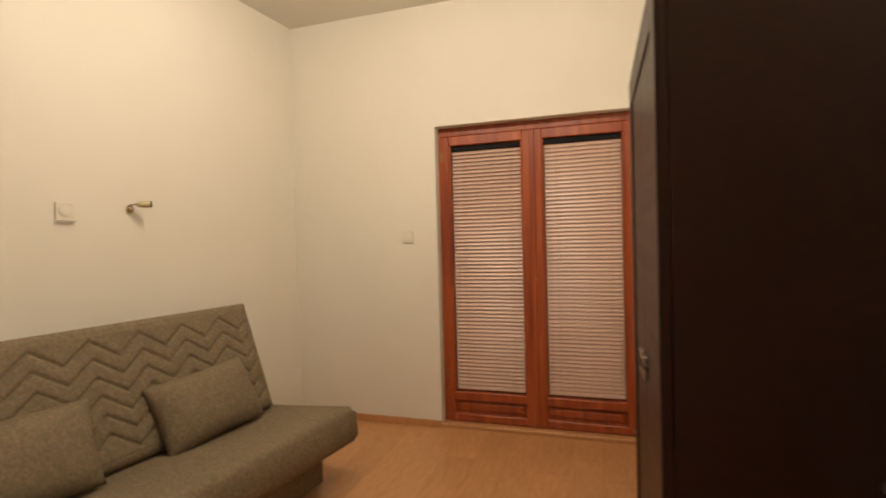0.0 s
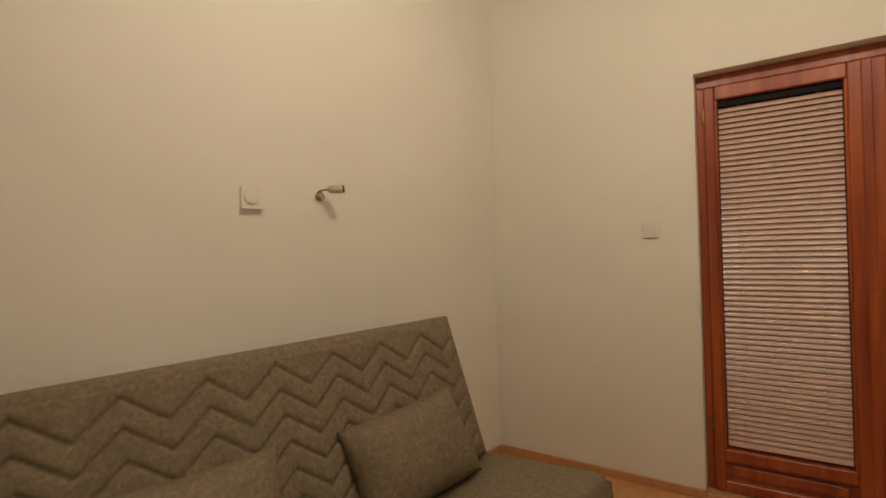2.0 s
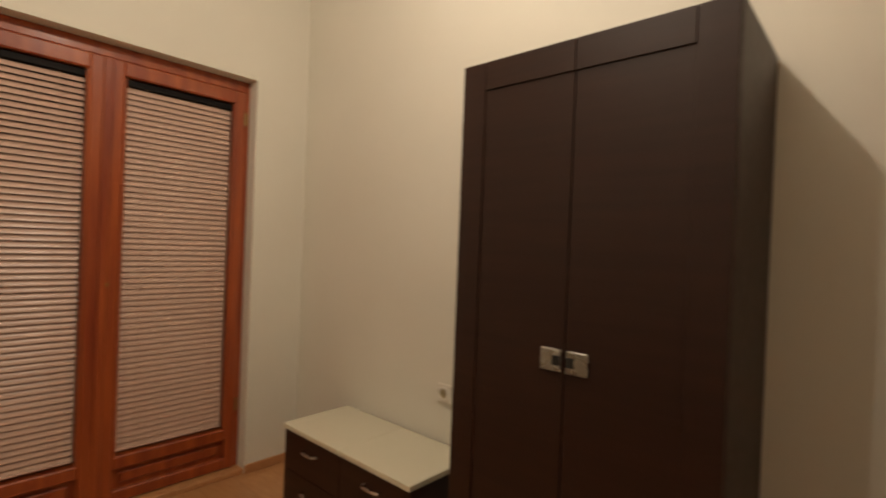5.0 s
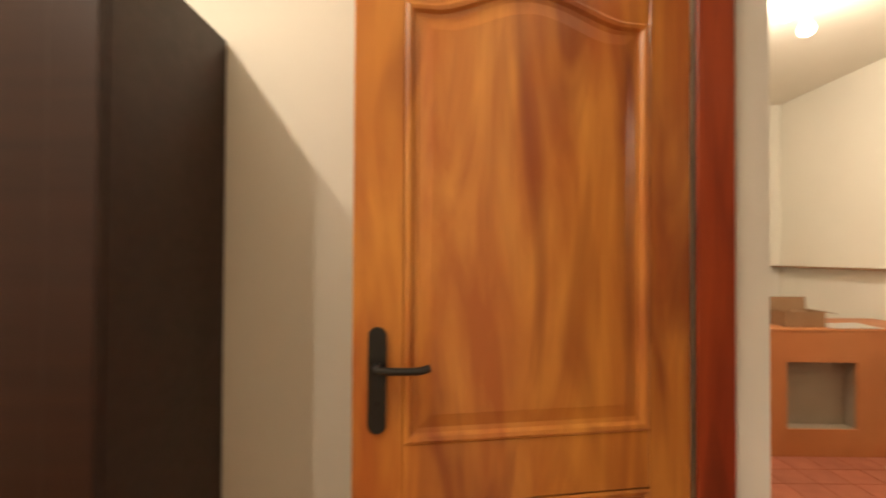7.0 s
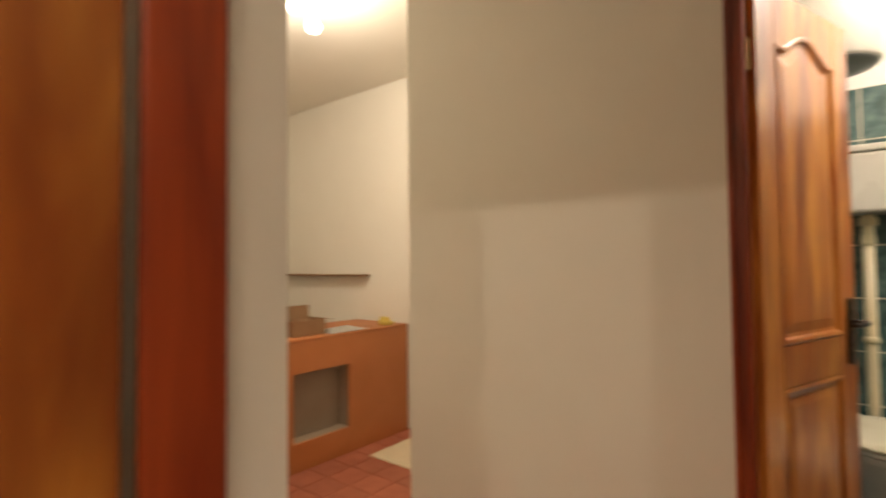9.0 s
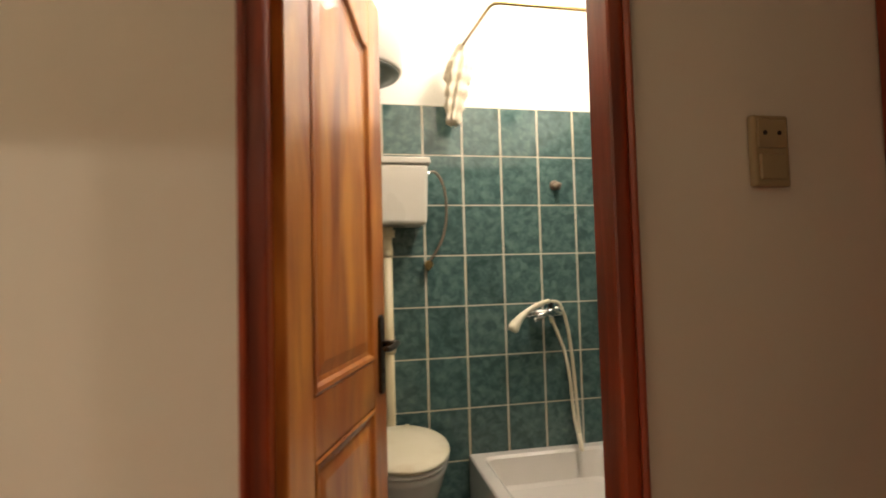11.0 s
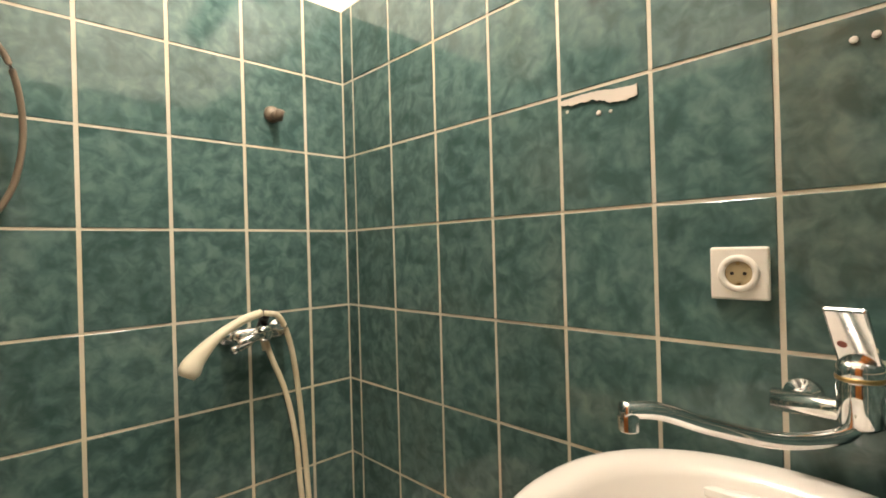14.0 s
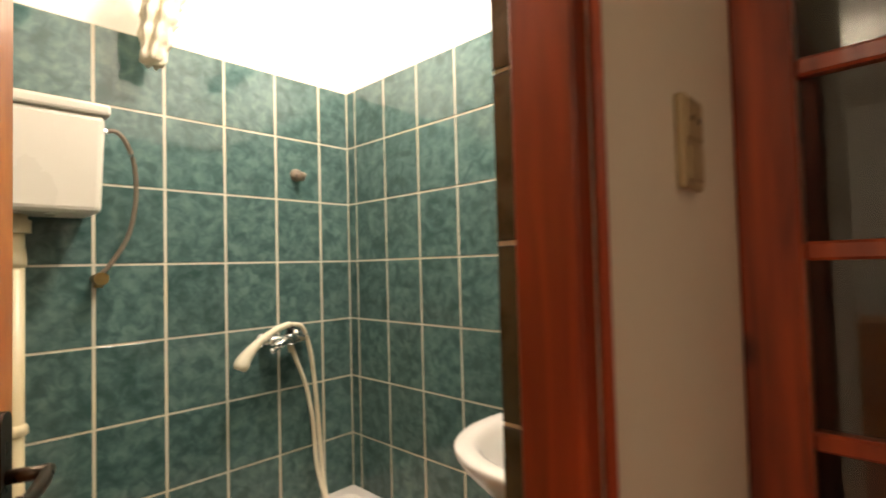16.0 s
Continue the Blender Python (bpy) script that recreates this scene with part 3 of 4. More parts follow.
def cushion_slab(L, Wd, T, nx, ny, seam=None, round_=0.045):
    """A padded slab: along x length L, along y width Wd, thickness T up in z; rounded edges and a quilted top."""
    bm = bmesh.new()

    def grid(top):
        g = []
        for j in range(ny + 1):
            r = []
            for i in range(nx + 1):
                x, y = L * (i / nx - 0.5), Wd * j / ny
                e = min(L / 2 - abs(x), y, Wd - y)
                k = min(e / round_, 1)
                z = (T / 2 - round_ * (1 - math.sqrt(max(0, 1 - (1 - k) ** 2)))) if k < 1 else T / 2
                if top and seam:
                    d = seam(x + L / 2, Wd - y)
                    if e > 0.05:
                        z -= 0.009 * math.exp(-(d / 0.0065) ** 2) - 0.004 * min(1, d / 0.025)
                z += 0.0025 * noise.noise(Vector((x * 7, y * 7, 3 if top else 9))) * min(1, e / 0.03)
                r.append(bm.verts.new((x, y, z if top else -z)))
            g.append(r)
        return g
    a, b = grid(True), grid(False)
    for g, flip in ((a, False), (b, True)):
        for j in range(ny):
            for i in range(nx):
                q = (g[j][i], g[j][i + 1], g[j + 1][i + 1], g[j + 1][i])
                bm.faces.new(q[::-1] if flip else q)
    rim = [(0, i) for i in range(nx)] + [(j, nx) for j in range(ny)] + [(ny, i) for i in range(nx, 0, -1)] + [(j, 0) for j in range(ny, 0, -1)]
    for p, q in zip(rim, rim[1:] + rim[:1]):
        bm.faces.new((a[p[0]][p[1]], b[p[0]][p[1]], b[q[0]][q[1]], a[q[0]][q[1]]))
    return bm


def sofa():
    y0, y1 = 1.19, 3.14
    L = y1 - y0
    t = thing("sofa_bed", (-2.2, (y0 + y1) / 2, 0), "taupe fabric click-clack sofa bed with zigzag quilted back against the wall", "sofa")
    yc = (y0 + y1) / 2
    # seat: local x runs along -y of the room, local y from the front edge backwards
    turn = Matrix.Translation((-2.62, 3.19, 0)) @ pose(0, 0, 0, 0, 0, -8.5) @ Matrix.Translation((2.62, -3.19, 0))
    m = turn @ Matrix.Translation((-1.80, yc + 0.03, 0.348)) @ pose(0, 0, 0, 0, 0, 90) @ pose(0, 0, 0, -6.0, 0, 0)
    part("seat", cushion_slab(L + 0.10, 0.70, 0.200, 96, 34, None, 0.035), FABRIC, t, smooth=True, m=m)
    mb = turn @ Matrix.Translation((-2.40, yc, 0.385)) @ pose(0, 0, 0, 0, 0, 90) @ pose(0, 0, 0, 70, 0, 0)
    part("backrest", cushion_slab(L, 0.655, 0.145, 340, 130, zigzag, 0.045), FABRIC, t, smooth=True, m=mb)
    part("base_box", box(-2.58, -1.95, y0 + 0.06, y1 - 0.04, 0.03, 0.275, 0.012, seg=2), FABRIC, t, "taupe upholstered storage base", m=turn)
    for x in (-2.50, -2.03):
        for y in (y0 + 0.15, y1 - 0.13):
            part("foot", lathe([(0.022, 0), (0.025, 0.03)], 14, (x, y, 0)), BLACK_METAL, t, m=turn)


sofa()


def pillow(w, h, th):
    bm = bmesh.new()
    nx, nz = 36, 26
    gs = []
    for side in (1, -1):
        g = []
        for j in range(nz + 1):
            r = []
            for i in range(nx + 1):
                a, b = 2 * i / nx - 1, 2 * j / nz - 1
                pinch = 1 - 0.055 * (1 - abs(a)) ** 0.8 * abs(b) ** 3
                px = 1 - 0.055 * (1 - abs(b)) ** 0.8 * abs(a) ** 3
                d = th / 2 * ((1 - abs(a) ** 2.6) * (1 - abs(b) ** 2.6)) ** 0.55
                d += 0.006 * noise.noise(Vector((a * 2.4, b * 2.4, side * 5.0))) * (1 - a ** 4) * (1 - b ** 4)
                r.append(bm.verts.new((a * w / 2 * px, side * d, (b * pinch + 1) * h / 2)))
            g.append(r)
        gs.append(g)
        for j in range(nz):
            for i in range(nx):
                q = (g[j][i], g[j][i + 1], g[j + 1][i + 1], g[j + 1][i])
                bm.faces.new(q if side < 0 else q[::-1])
    bmesh.ops.remove_doubles(bm, verts=bm.verts, dist=0.0005)
    return bm


for (x, y, z, turn, tilt, lean, w, lab) in ((-2.335, 2.64, 0.402, -103, 5.0, 27, 0.56, "taupe fabric throw cushion leaning on the sofa back near its end"),
                                            (-2.455, 1.77, 0.425, -99, -2.0, 22, 0.62, "taupe fabric throw cushion leaning on the sofa back")):
    mp = Matrix.Translation((x, y, z)) @ pose(0, 0, 0, 0, 0, turn) @ pose(0, 0, 0, lean, 0, 0) @ pose(0, 0, 0, 0, tilt, 0)
    whole("throw_cushion", pillow(w, 0.36, 0.20), FABRIC, lab, "cushion", True, "cushions on the sofa", mp)


def wall_switch(name, at, m, label, category, w=0.083, h=0.083, material=None, rockers=1):
    material = material or WHITE_PLASTIC
    t = thing(name, at, label, category)
    mm = Matrix.Translation(at) @ m
    part("plate", box(-w / 2, w / 2, -0.010, -0.0005, -h / 2, h / 2, 0.004, seg=2), material, t, m=mm)
    if rockers == 1:
        r = prism([(-w * .32, -h * .32), (w * .32, -h * .32), (w * .32, h * .32), (-w * .32, h * .32)], -0.013, -0.0095)
        part("rocker", r, material, t, m=mm)
    return t, mm


TO_XP = pose(0, 0, 0, 0, 0, 90)       # plate faces +x
TO_XN = pose(0, 0, 0, 0, 0, -90)      # plate faces -x
TO_YN = Matrix()                      # plate faces -y
TO_YP = pose(0, 0, 0, 0, 0, 180)      # plate faces +y

t, mm = wall_switch("junction_cover", SKEW @ Vector((0, -1.684, 1.564)), SKEW.to_3x3().to_4x4() @ TO_XP, "cream square cover box on the sofa wall with a lower lip", "wall box", 0.085, 0.085, PLASTER_BOX, 0)
part("lip", box(-0.047, 0.047, -0.024, -0.0095, -0.050, -0.042, 0.003), PLASTER_BOX, t, m=mm)
part("knob", lathe([(0.030, 0), (0.030, 0.004), (0.026, 0.006)], 20, (0, -0.0095, 0.0), pose(0, 0, 0, 90)), PLASTER_BOX, t, smooth=True, m=mm)
wall_switch("light_switch", (-1.825, YW, 1.402), TO_YN, "cream wall switch beside the balcony door", "switch", 0.085, 0.085, PLASTER_BOX)


def bracket():
    t = thing("wall_lamp_arm", SKEW @ Vector((0, -1.362, 1.582)), "bare brass wall lamp arm with an empty cream lamp holder", "wall lamp")
    m = SKEW @ Matrix.Translation((0, -1.362, 1.582))
    part("base", lathe([(0.012, 0), (0.012, 0.006), (0.006, 0.010)], 16, (0, 0, 0), pose(0, 0, 0, 0, 90)), BRASS, t, smooth=True, m=m)
    ring = [(0.012, 0.018 * math.cos(a), 0.004 + 0.018 * math.sin(a)) for a in (math.tau * k / 16 for k in range(17))]
    part("ring", tube(ring, 0.003, 8), BRASS, t, smooth=True, m=m)
    part("arm", tube(spline([(0.006, -0.014, 0.012), (0.022, -0.008, 0.026), (0.045, 0.004, 0.030), (0.060, 0.014, 0.030)], 5), 0.004, 10), BRASS, t, smooth=True, m=m)
    part("socket", tube([(0.056, 0.010, 0.029), (0.066, 0.019, 0.030), (0.106, 0.055, 0.032)], 0.017, 16, taper=[0.010, 0.017, 0.020]), SOCKET_CREAM, t, "cream lamp holder", True, m=m)
    part("socket_mouth", tube([(0.1055, 0.0545, 0.032), (0.109, 0.058, 0.0322)], 0.0165, 16), DARK_HOLE, t, "dark open mouth", m=m)


bracket()


def schuko(name, at, m, label, category="socket", w=0.083, group=""):
    t = thing(name, at, label, category, group)
    mm = Matrix.Translation(at) @ m
    part("plate", box(-w / 2, w / 2, -0.011, -0.0005, -w / 2, w / 2, 0.004, seg=2), WHITE_PLASTIC, t, m=mm)
    part("ring", lathe([(0.031, 0), (0.031, 0.004), (0.027, 0.006), (0.0215, 0.006), (0.0205, 0.0015)], 28, (0, -0.010, 0), pose(0, 0, 0, 90)), WHITE_PLASTIC, t, smooth=True, m=mm)
    well = part("well", lathe([(0.0204, 0), (0.0204, 0.0018)], 24, (0, -0.0108, 0), pose(0, 0, 0, 90)), YELLOW_PLASTIC, t, "yellowed socket well", m=mm)
    for x, z in ((-0.0095, 0), (0.0095, 0)):
        part("pin_hole", lathe([(0.003, 0), (0.003, 0.001)], 10, (x, -0.0125, z), pose(0, 0, 0, 90)), DARK_HOLE, well, m=mm)
    for z in (-0.017, 0.017):
        part("earth_clip", box(-0.003, 0.003, -0.0145, -0.012, z - 0.0025, z + 0.0025), BRASS, well, m=mm)
    return t


schuko("wall_socket", (XR, 2.82, 0.665), TO_XN, "white wall socket above the low dresser")


def ceiling_lamp(bulbs, zc, label, r=0.03):
    cx, cy = sum(b[0] for b in bulbs) / len(bulbs), bulbs[0][1]
    t = thing("ceiling_lamp", (cx, cy, zc), label, "ceiling lamp")
    half = max(abs(b[0] - cx) for b in bulbs) + 0.03
    part("bar", box(cx - half, cx + half, cy - 0.025, cy + 0.025, zc - 0.03, zc - 0.001, 0.004), WHITE_PLASTIC, t)
    for x, y, z in bulbs:
        part("stem", tube([(x, y, z + r + 0.02), (x, y, zc - 0.03)], 0.008, 10), STEEL, t)
        part("socket", lathe([(0.018, 0), (0.020, 0.03), (0.014, 0.045)], 16, (x, y, z + r * 0.9)), WHITE_PLASTIC, t)
        ob = part("bulb", lathe([(0.004, -r), (r * 0.7, -r * 0.72), (r, 0), (r * 0.75, r * 0.7), (0.014, r * 1.05)], 18, (x, y, z)), BULB, t, "lit bulb", True)
        ob.visible_shadow = False


ceiling_lamp(BULBS_ROOM, H, "two-bulb ceiling lamp bar, lit")
ceiling_lamp(BULBS_KITCHEN, KH, "two bare lit bulbs on a short bar under the kitchen ceiling", 0.04)
ceiling_lamp([BULB_BATH], KH, "lit globe lamp under the bathroom ceiling", 0.075)


# ---- hall ----
def hall_switch():
    at = (-1.318, YH1, 1.548)
    t = thing("switch_and_socket", at, "aged beige combined switch and socket plate beside the bathroom door", "switch")
    mm = Matrix.Translation(at) @ TO_YP
    part("plate", box(-0.041, 0.041, -0.016, -0.0005, -0.070, 0.070, 0.005, seg=2), YELLOW_PLASTIC, t, m=mm)
    part("rocker", box(-0.030, 0.030, -0.020, -0.0155, -0.058, -0.006, 0.003), YELLOW_PLASTIC, t, m=mm)
    part("socket_face", box(-0.033, 0.033, -0.0185, -0.0155, 0.004, 0.062, 0.003), YELLOW_PLASTIC, t, m=mm)
    for x in (-0.016, 0.016):
        part("pin_hole", lathe([(0.0045, 0), (0.0045, 0.002)], 10, (x, -0.0180, 0.034), pose(0, 0, 0, 90)), DARK_HOLE, t, m=mm)


hall_switch()


def glazed_door():
    t = thing("glazed_door", (XHL - 0.03, -0.41, 0), "red stained glazed door with small dark panes, closed", "door", kind="structure")
    x0, x1 = XHL - 0.045, XHL - 0.002
    ya, yb = YH1 + 0.002, -0.002
    part("stile", box(x0, x1 + 0.012, ya, ya + 0.10, 0, 2.098, 0.005), MAHOGANY, t)
    part("stile", box(x0, x1, yb - 0.10, yb, 0, 2.098, 0.005), MAHOGANY, t)
    part("bottom_rail", box(x0, x1, ya + 0.10, yb - 0.10, 0, 0.34, 0.005), MAHOGANY, t)
    part("top_rail", box(x0, x1, ya + 0.10, yb - 0.10, 1.99, 2.098, 0.005), MAHOGANY, t)
    for z in (0.71, 1.047, 1.385, 1.718):
        part("glazing_bar", box(x0 + 0.004, x1 - 0.003, ya + 0.10, yb - 0.10, z - 0.017, z + 0.017, 0.005), MAHOGANY, t)
    zs = [0.34, 0.71, 1.047, 1.385, 1.718, 1.99]
    for a, b in zip(zs, zs[1:]):
        part("pane", box(x0 + 0.018, x0 + 0.022, ya + 0.10, yb - 0.10, a, b), GLASS, t)
    # added dark sheets behind and over the panes, for the unlit space beyond
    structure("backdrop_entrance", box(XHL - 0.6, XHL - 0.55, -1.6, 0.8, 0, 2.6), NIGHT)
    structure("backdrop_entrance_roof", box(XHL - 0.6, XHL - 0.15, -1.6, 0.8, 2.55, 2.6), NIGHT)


glazed_door()


# ---- kitchen ----
def kitchen_unit():
    x0, x1, y0, y1, h = 2.19, 2.80, KY + 0.02, -0.35, 0.855
    t = thing("kitchen_base_unit", ((x0 + x1) / 2, (y0 + y1) / 2, 0), "orange painted kitchen base unit with an open square niche", "kitchen unit")
    na, nb, n0, n1 = -1.71, -1.24, 0.18, 0.63
    part("worktop", box(x0 - 0.004, x1, y0, y1, h - 0.018, h, 0.003), KITCHEN_ORANGE, t)
    part("front_panel", box(x0, x0 + 0.022, y0, na, 0, h - 0.018), KITCHEN_ORANGE, t)
    part("front_panel", box(x0, x0 + 0.022, nb, y1, 0, h - 0.018), KITCHEN_ORANGE, t)
    part("front_panel", box(x0 + 0.0005, x0 + 0.022, na, nb, 0, n0), KITCHEN_ORANGE, t)
    part("front_panel", box(x0 + 0.0005, x0 + 0.022, na, nb, n1, h - 0.018), KITCHEN_ORANGE, t)
    part("niche_back", box(x0 + 0.12, x0 + 0.135, na, nb, n0, n1), NICHE, t, "grey brown back of the niche")
    sd = box(x0 + 0.022, x0 + 0.12, na - 0.012, na, n0, n1)
    box(x0 + 0.022, x0 + 0.12, nb, nb + 0.012, n0, n1, bm=sd)
    box(x0 + 0.022, x0 + 0.12, na, nb, n0 - 0.012, n0, bm=sd)
    box(x0 + 0.022, x0 + 0.12, na, nb, n1, n1 + 0.012, bm=sd)
    part("niche_lining", sd, NICHE, t)
    part("body", box(x0 + 0.14, x1, y0, y1, 0, h - 0.019), KITCHEN_ORANGE, t)


kitchen_unit()


def carton():
    x0, x1, y0, y1, z = 2.27, 2.46, -1.56, -1.29, 0.856
    t = thing("open_carton", ((x0 + x1) / 2, (y0 + y1) / 2, z), "small open brown carton with raised flaps on the kitchen unit", "box")
    part("bottom", box(x0, x1, y0, y1, z, z + 0.004), CARDBOARD, t)
    for b in ((x0, x0 + 0.004, y0, y1), (x1 - 0.004, x1, y0, y1), (x0 + 0.004, x1 - 0.004, y0, y0 + 0.004), (x0 + 0.004, x1 - 0.004, y1 - 0.004, y1)):
        part("side", box(*b, z + 0.004, z + 0.105), CARDBOARD, t)
    part("flap", box(0, 0.004, y0, y1, 0, 0.09), CARDBOARD, t, m=Matrix.Translation((x1 - 0.004, 0, z + 0.105)) @ pose(0, 0, 0, 0, 6, 0))
    part("flap", box(x0, x1, 0, 0.004, 0, 0.075), CARDBOARD, t, m=Matrix.Translation((0, y0 - 0.002, z + 0.105)) @ pose(0, 0, 0, 100, 0, 0))
    whole("mug", lathe([(0.036, 0), (0.041, 0.005), (0.042, 0.10), (0.038, 0.10), (0.037, 0.012)], 22, (2.375, -1.45, z + 0.0045)), CARDBOARD, "brown mug standing in the carton", "mug", True)
    pm = bmesh.new()
    n = 8
    g = [[pm.verts.new((2.20 + 0.25 * i / n, -1.92 + 0.36 * j / n, z + 0.0015 + 0.010 * (i / n) ** 2 * (1 - j / n) + 0.006 * max(0, 0.3 - i / n))) for i in range(n + 1)] for j in range(n + 1)]
    for j in range(n):
        for i in range(n):
            pm.faces.new((g[j][i], g[j][i + 1], g[j + 1][i + 1], g[j + 1][i]))
    bmesh.ops.solidify(pm, geom=pm.faces[:], thickness=0.0008)
    whole("paper_sheet", pm, SHEET, "large white paper sheet lying on the kitchen unit", "paper", True)


carton()
cl = lathe([(0.052 * math.cos(0.5 * math.pi * k / 9) ** 0.6 + 0.002, 0.052 * math.sin(0.5 * math.pi * k / 9)) for k in range(10)], 28)
for v in cl.verts:
    if v.co.z > 0.004:
        v.co *= 1 + 0.55 * noise.noise(v.co * 34) + 0.25 * noise.noise(v.co * 80)
    v.co += Vector((2.28, -2.17, 0.8565))
whole("cleaning_cloth", cl, YELLOW_CLOTH, "crumpled yellow cloth lying on the end of the kitchen unit", "cloth", True)
t = thing("wall_shelf", (3.27, KY + 0.08, 1.245), "narrow brown wooden wall shelf in the kitchen", "shelf")
part("board", box(2.65, KX1 - 0.001, KY + 0.001, KY + 0.10, 1.238, 1.254, 0.003), CARDBOARD, t)
whole("floor_mat", box(1.55, 2.02, -2.28, -1.74, 0.0, 0.010, 0.004), CREAM_MAT, "cream cotton mat on the terracotta tiles", "mat")


# ---- bathroom ----
def cistern():
    x0, x1, y0, y1, z0, z1 = -0.888, -0.50, BY + 0.012, -2.215, 1.545, 1.855
    t = thing("toilet_cistern", ((x0 + x1) / 2, BY + 0.1, z0), "off-white plastic high toilet cistern on the tiled wall", "cistern")
    bm = box(x0 + 0.010, x1 - 0.010, y0, y1 - 0.008, z0, z1 - 0.03, 0.018, seg=3)
    for v in bm.verts:
        k = (z1 - 0.03 - v.co.z) / (z1 - z0)
        v.co.x += (0.012 if v.co.x < -0.7 else -0.012) * k
    part("tank", bm, CISTERN_PLASTIC, t, smooth=False)
    part("lid", box(x0, x1, y0, y1, z1 - 0.032, z1, 0.008, seg=2), CISTERN_PLASTIC, t)
    x = -0.690
    pipe = part("flush_pipe", tube([(x, -2.33, z0 - 0.002), (x, -2.33, 0.66), (x, -2.325, 0.60), (x, -2.30, 0.555), (x, -2.25, 0.54)], 0.0225, 18), PIPE_CREAM, t, "yellowed plastic flush pipe", True)
    part("nut", lathe([(0.036, 0), (0.036, 0.035), (0.028, 0.036), (0.028, 0.05)], 18, (x, -2.33, z0 - 0.052)), PIPE_CREAM, pipe)
    part("coupling", lathe([(0.024, 0), (0.027, 0.012), (0.027, 0.02), (0.024, 0.05)], 18, (x, -2.33, 1.40)), PIPE_CREAM, pipe, smooth=True)
    part("coupling", lathe([(0.0235, 0), (0.030, 0.006), (0.030, 0.026), (0.0235, 0.032)], 18, (x, -2.33, 0.95)), PIPE_CREAM, pipe, smooth=True)
    hose = spline([(x1 * 0 - 0.878, -2.30, 1.795), (-0.925, -2.305, 1.800), (-0.968, -2.33, 1.735), (-0.985, -2.36, 1.62), (-0.968, -2.375, 1.50), (-0.925, -2.38, 1.415), (-0.893, -2.385, 1.372)], 7)
    h = part("water_hose", tube(hose, 0.0065, 8), BROWN_HOSE, t, "bent brown-grey water hose", True)
    part("hose_nut", tube([(-0.872, -2.30, 1.794), (-0.893, -2.302, 1.797)], 0.011, 8), CHROME, h)
    part("angle_valve", lathe([(0.016, 0), (0.016, 0.02), (0.011, 0.025), (0.011, 0.045), (0.020, 0.05), (0.020, 0.065)], 12, (-0.890, BY + 0.006, 1.362), pose(0, 0, 0, -90)), BRASS, t, "dull brass angle valve")
    part("valve_tail", tube([(-0.890, -2.39, 1.355), (-0.890, -2.39, 1.335)], 0.012, 8), BRASS, t)


cistern()


def toilet():
    t = thing("toilet_bowl", (-0.69, -2.05, BZ), "white ceramic toilet with a closed cream lid", "toilet")
    bm = bmesh.new()
    cx, cy = -0.712, -2.01
    levels = [(0.125, 0.235, 0.0, 0.03), (0.12, 0.22, 0.03, 0.03), (0.105, 0.18, 0.14, 0.02), (0.135, 0.22, 0.26, -0.01), (0.175, 0.262, 0.36, -0.03), (0.182, 0.27, 0.385, -0.03), (0.175, 0.26, 0.390, -0.03)]
    rings = []
    for rx, ry, z, sh in levels:
        rings.append([bm.verts.new((cx + rx * math.cos(a), cy - sh * -1 + ry * math.sin(a) * (1.0 if math.sin(a) > 0 else 0.9), BZ + z)) for a in (2 * math.pi * k / 36 for k in range(36))])
    for a, b in zip(rings, rings[1:]):
        for k in range(36):
            bm.faces.new((a[k], a[(k + 1) % 36], b[(k + 1) % 36], b[k]))
    bm.faces.new(rings[0][::-1])
    bm.faces.new(rings[-1])
    part("bowl", bm, CERAMIC, t, smooth=True)

    def oval(z0, z1, grow, dome):
        bm = bmesh.new()
        rs = []
        for s, z in ((0.985, z0), (1.0, z0 + 0.004), (1.0, z1 - 0.006), (0.98, z1), (0.6, z1 + dome * 0.7), (0.1, z1 + dome)):
            rs.append([bm.verts.new((cx + s * (0.185 + grow) * math.cos(a), cy - 0.03 + s * (0.275 + grow) * math.sin(a) * (1.0 if math.sin(a) > 0 else 0.92), z)) for a in (2 * math.pi * k / 40 for k in range(40))])
        for a, b in zip(rs, rs[1:]):
            for k in range(40):
                bm.faces.new((a[k], a[(k + 1) % 40], b[(k + 1) % 40], b[k]))
        bm.faces.new(rs[0][::-1])
        bm.faces.new(rs[-1])
        return bm
    part("seat", oval(BZ + 0.392, BZ + 0.410, 0.0, 0.0), CERAMIC, t, smooth=True)
    part("lid", oval(BZ + 0.412, BZ + 0.430, 0.003, 0.006), CREAM_PLASTIC, t, "cream plastic lid, closed", True)
    for x in (-0.76, -0.63):
        part("hinge", tube([(x, cy - 0.272, BZ + 0.40), (x, cy - 0.272, BZ + 0.432)], 0.012, 10), CREAM_PLASTIC, t)


toilet()


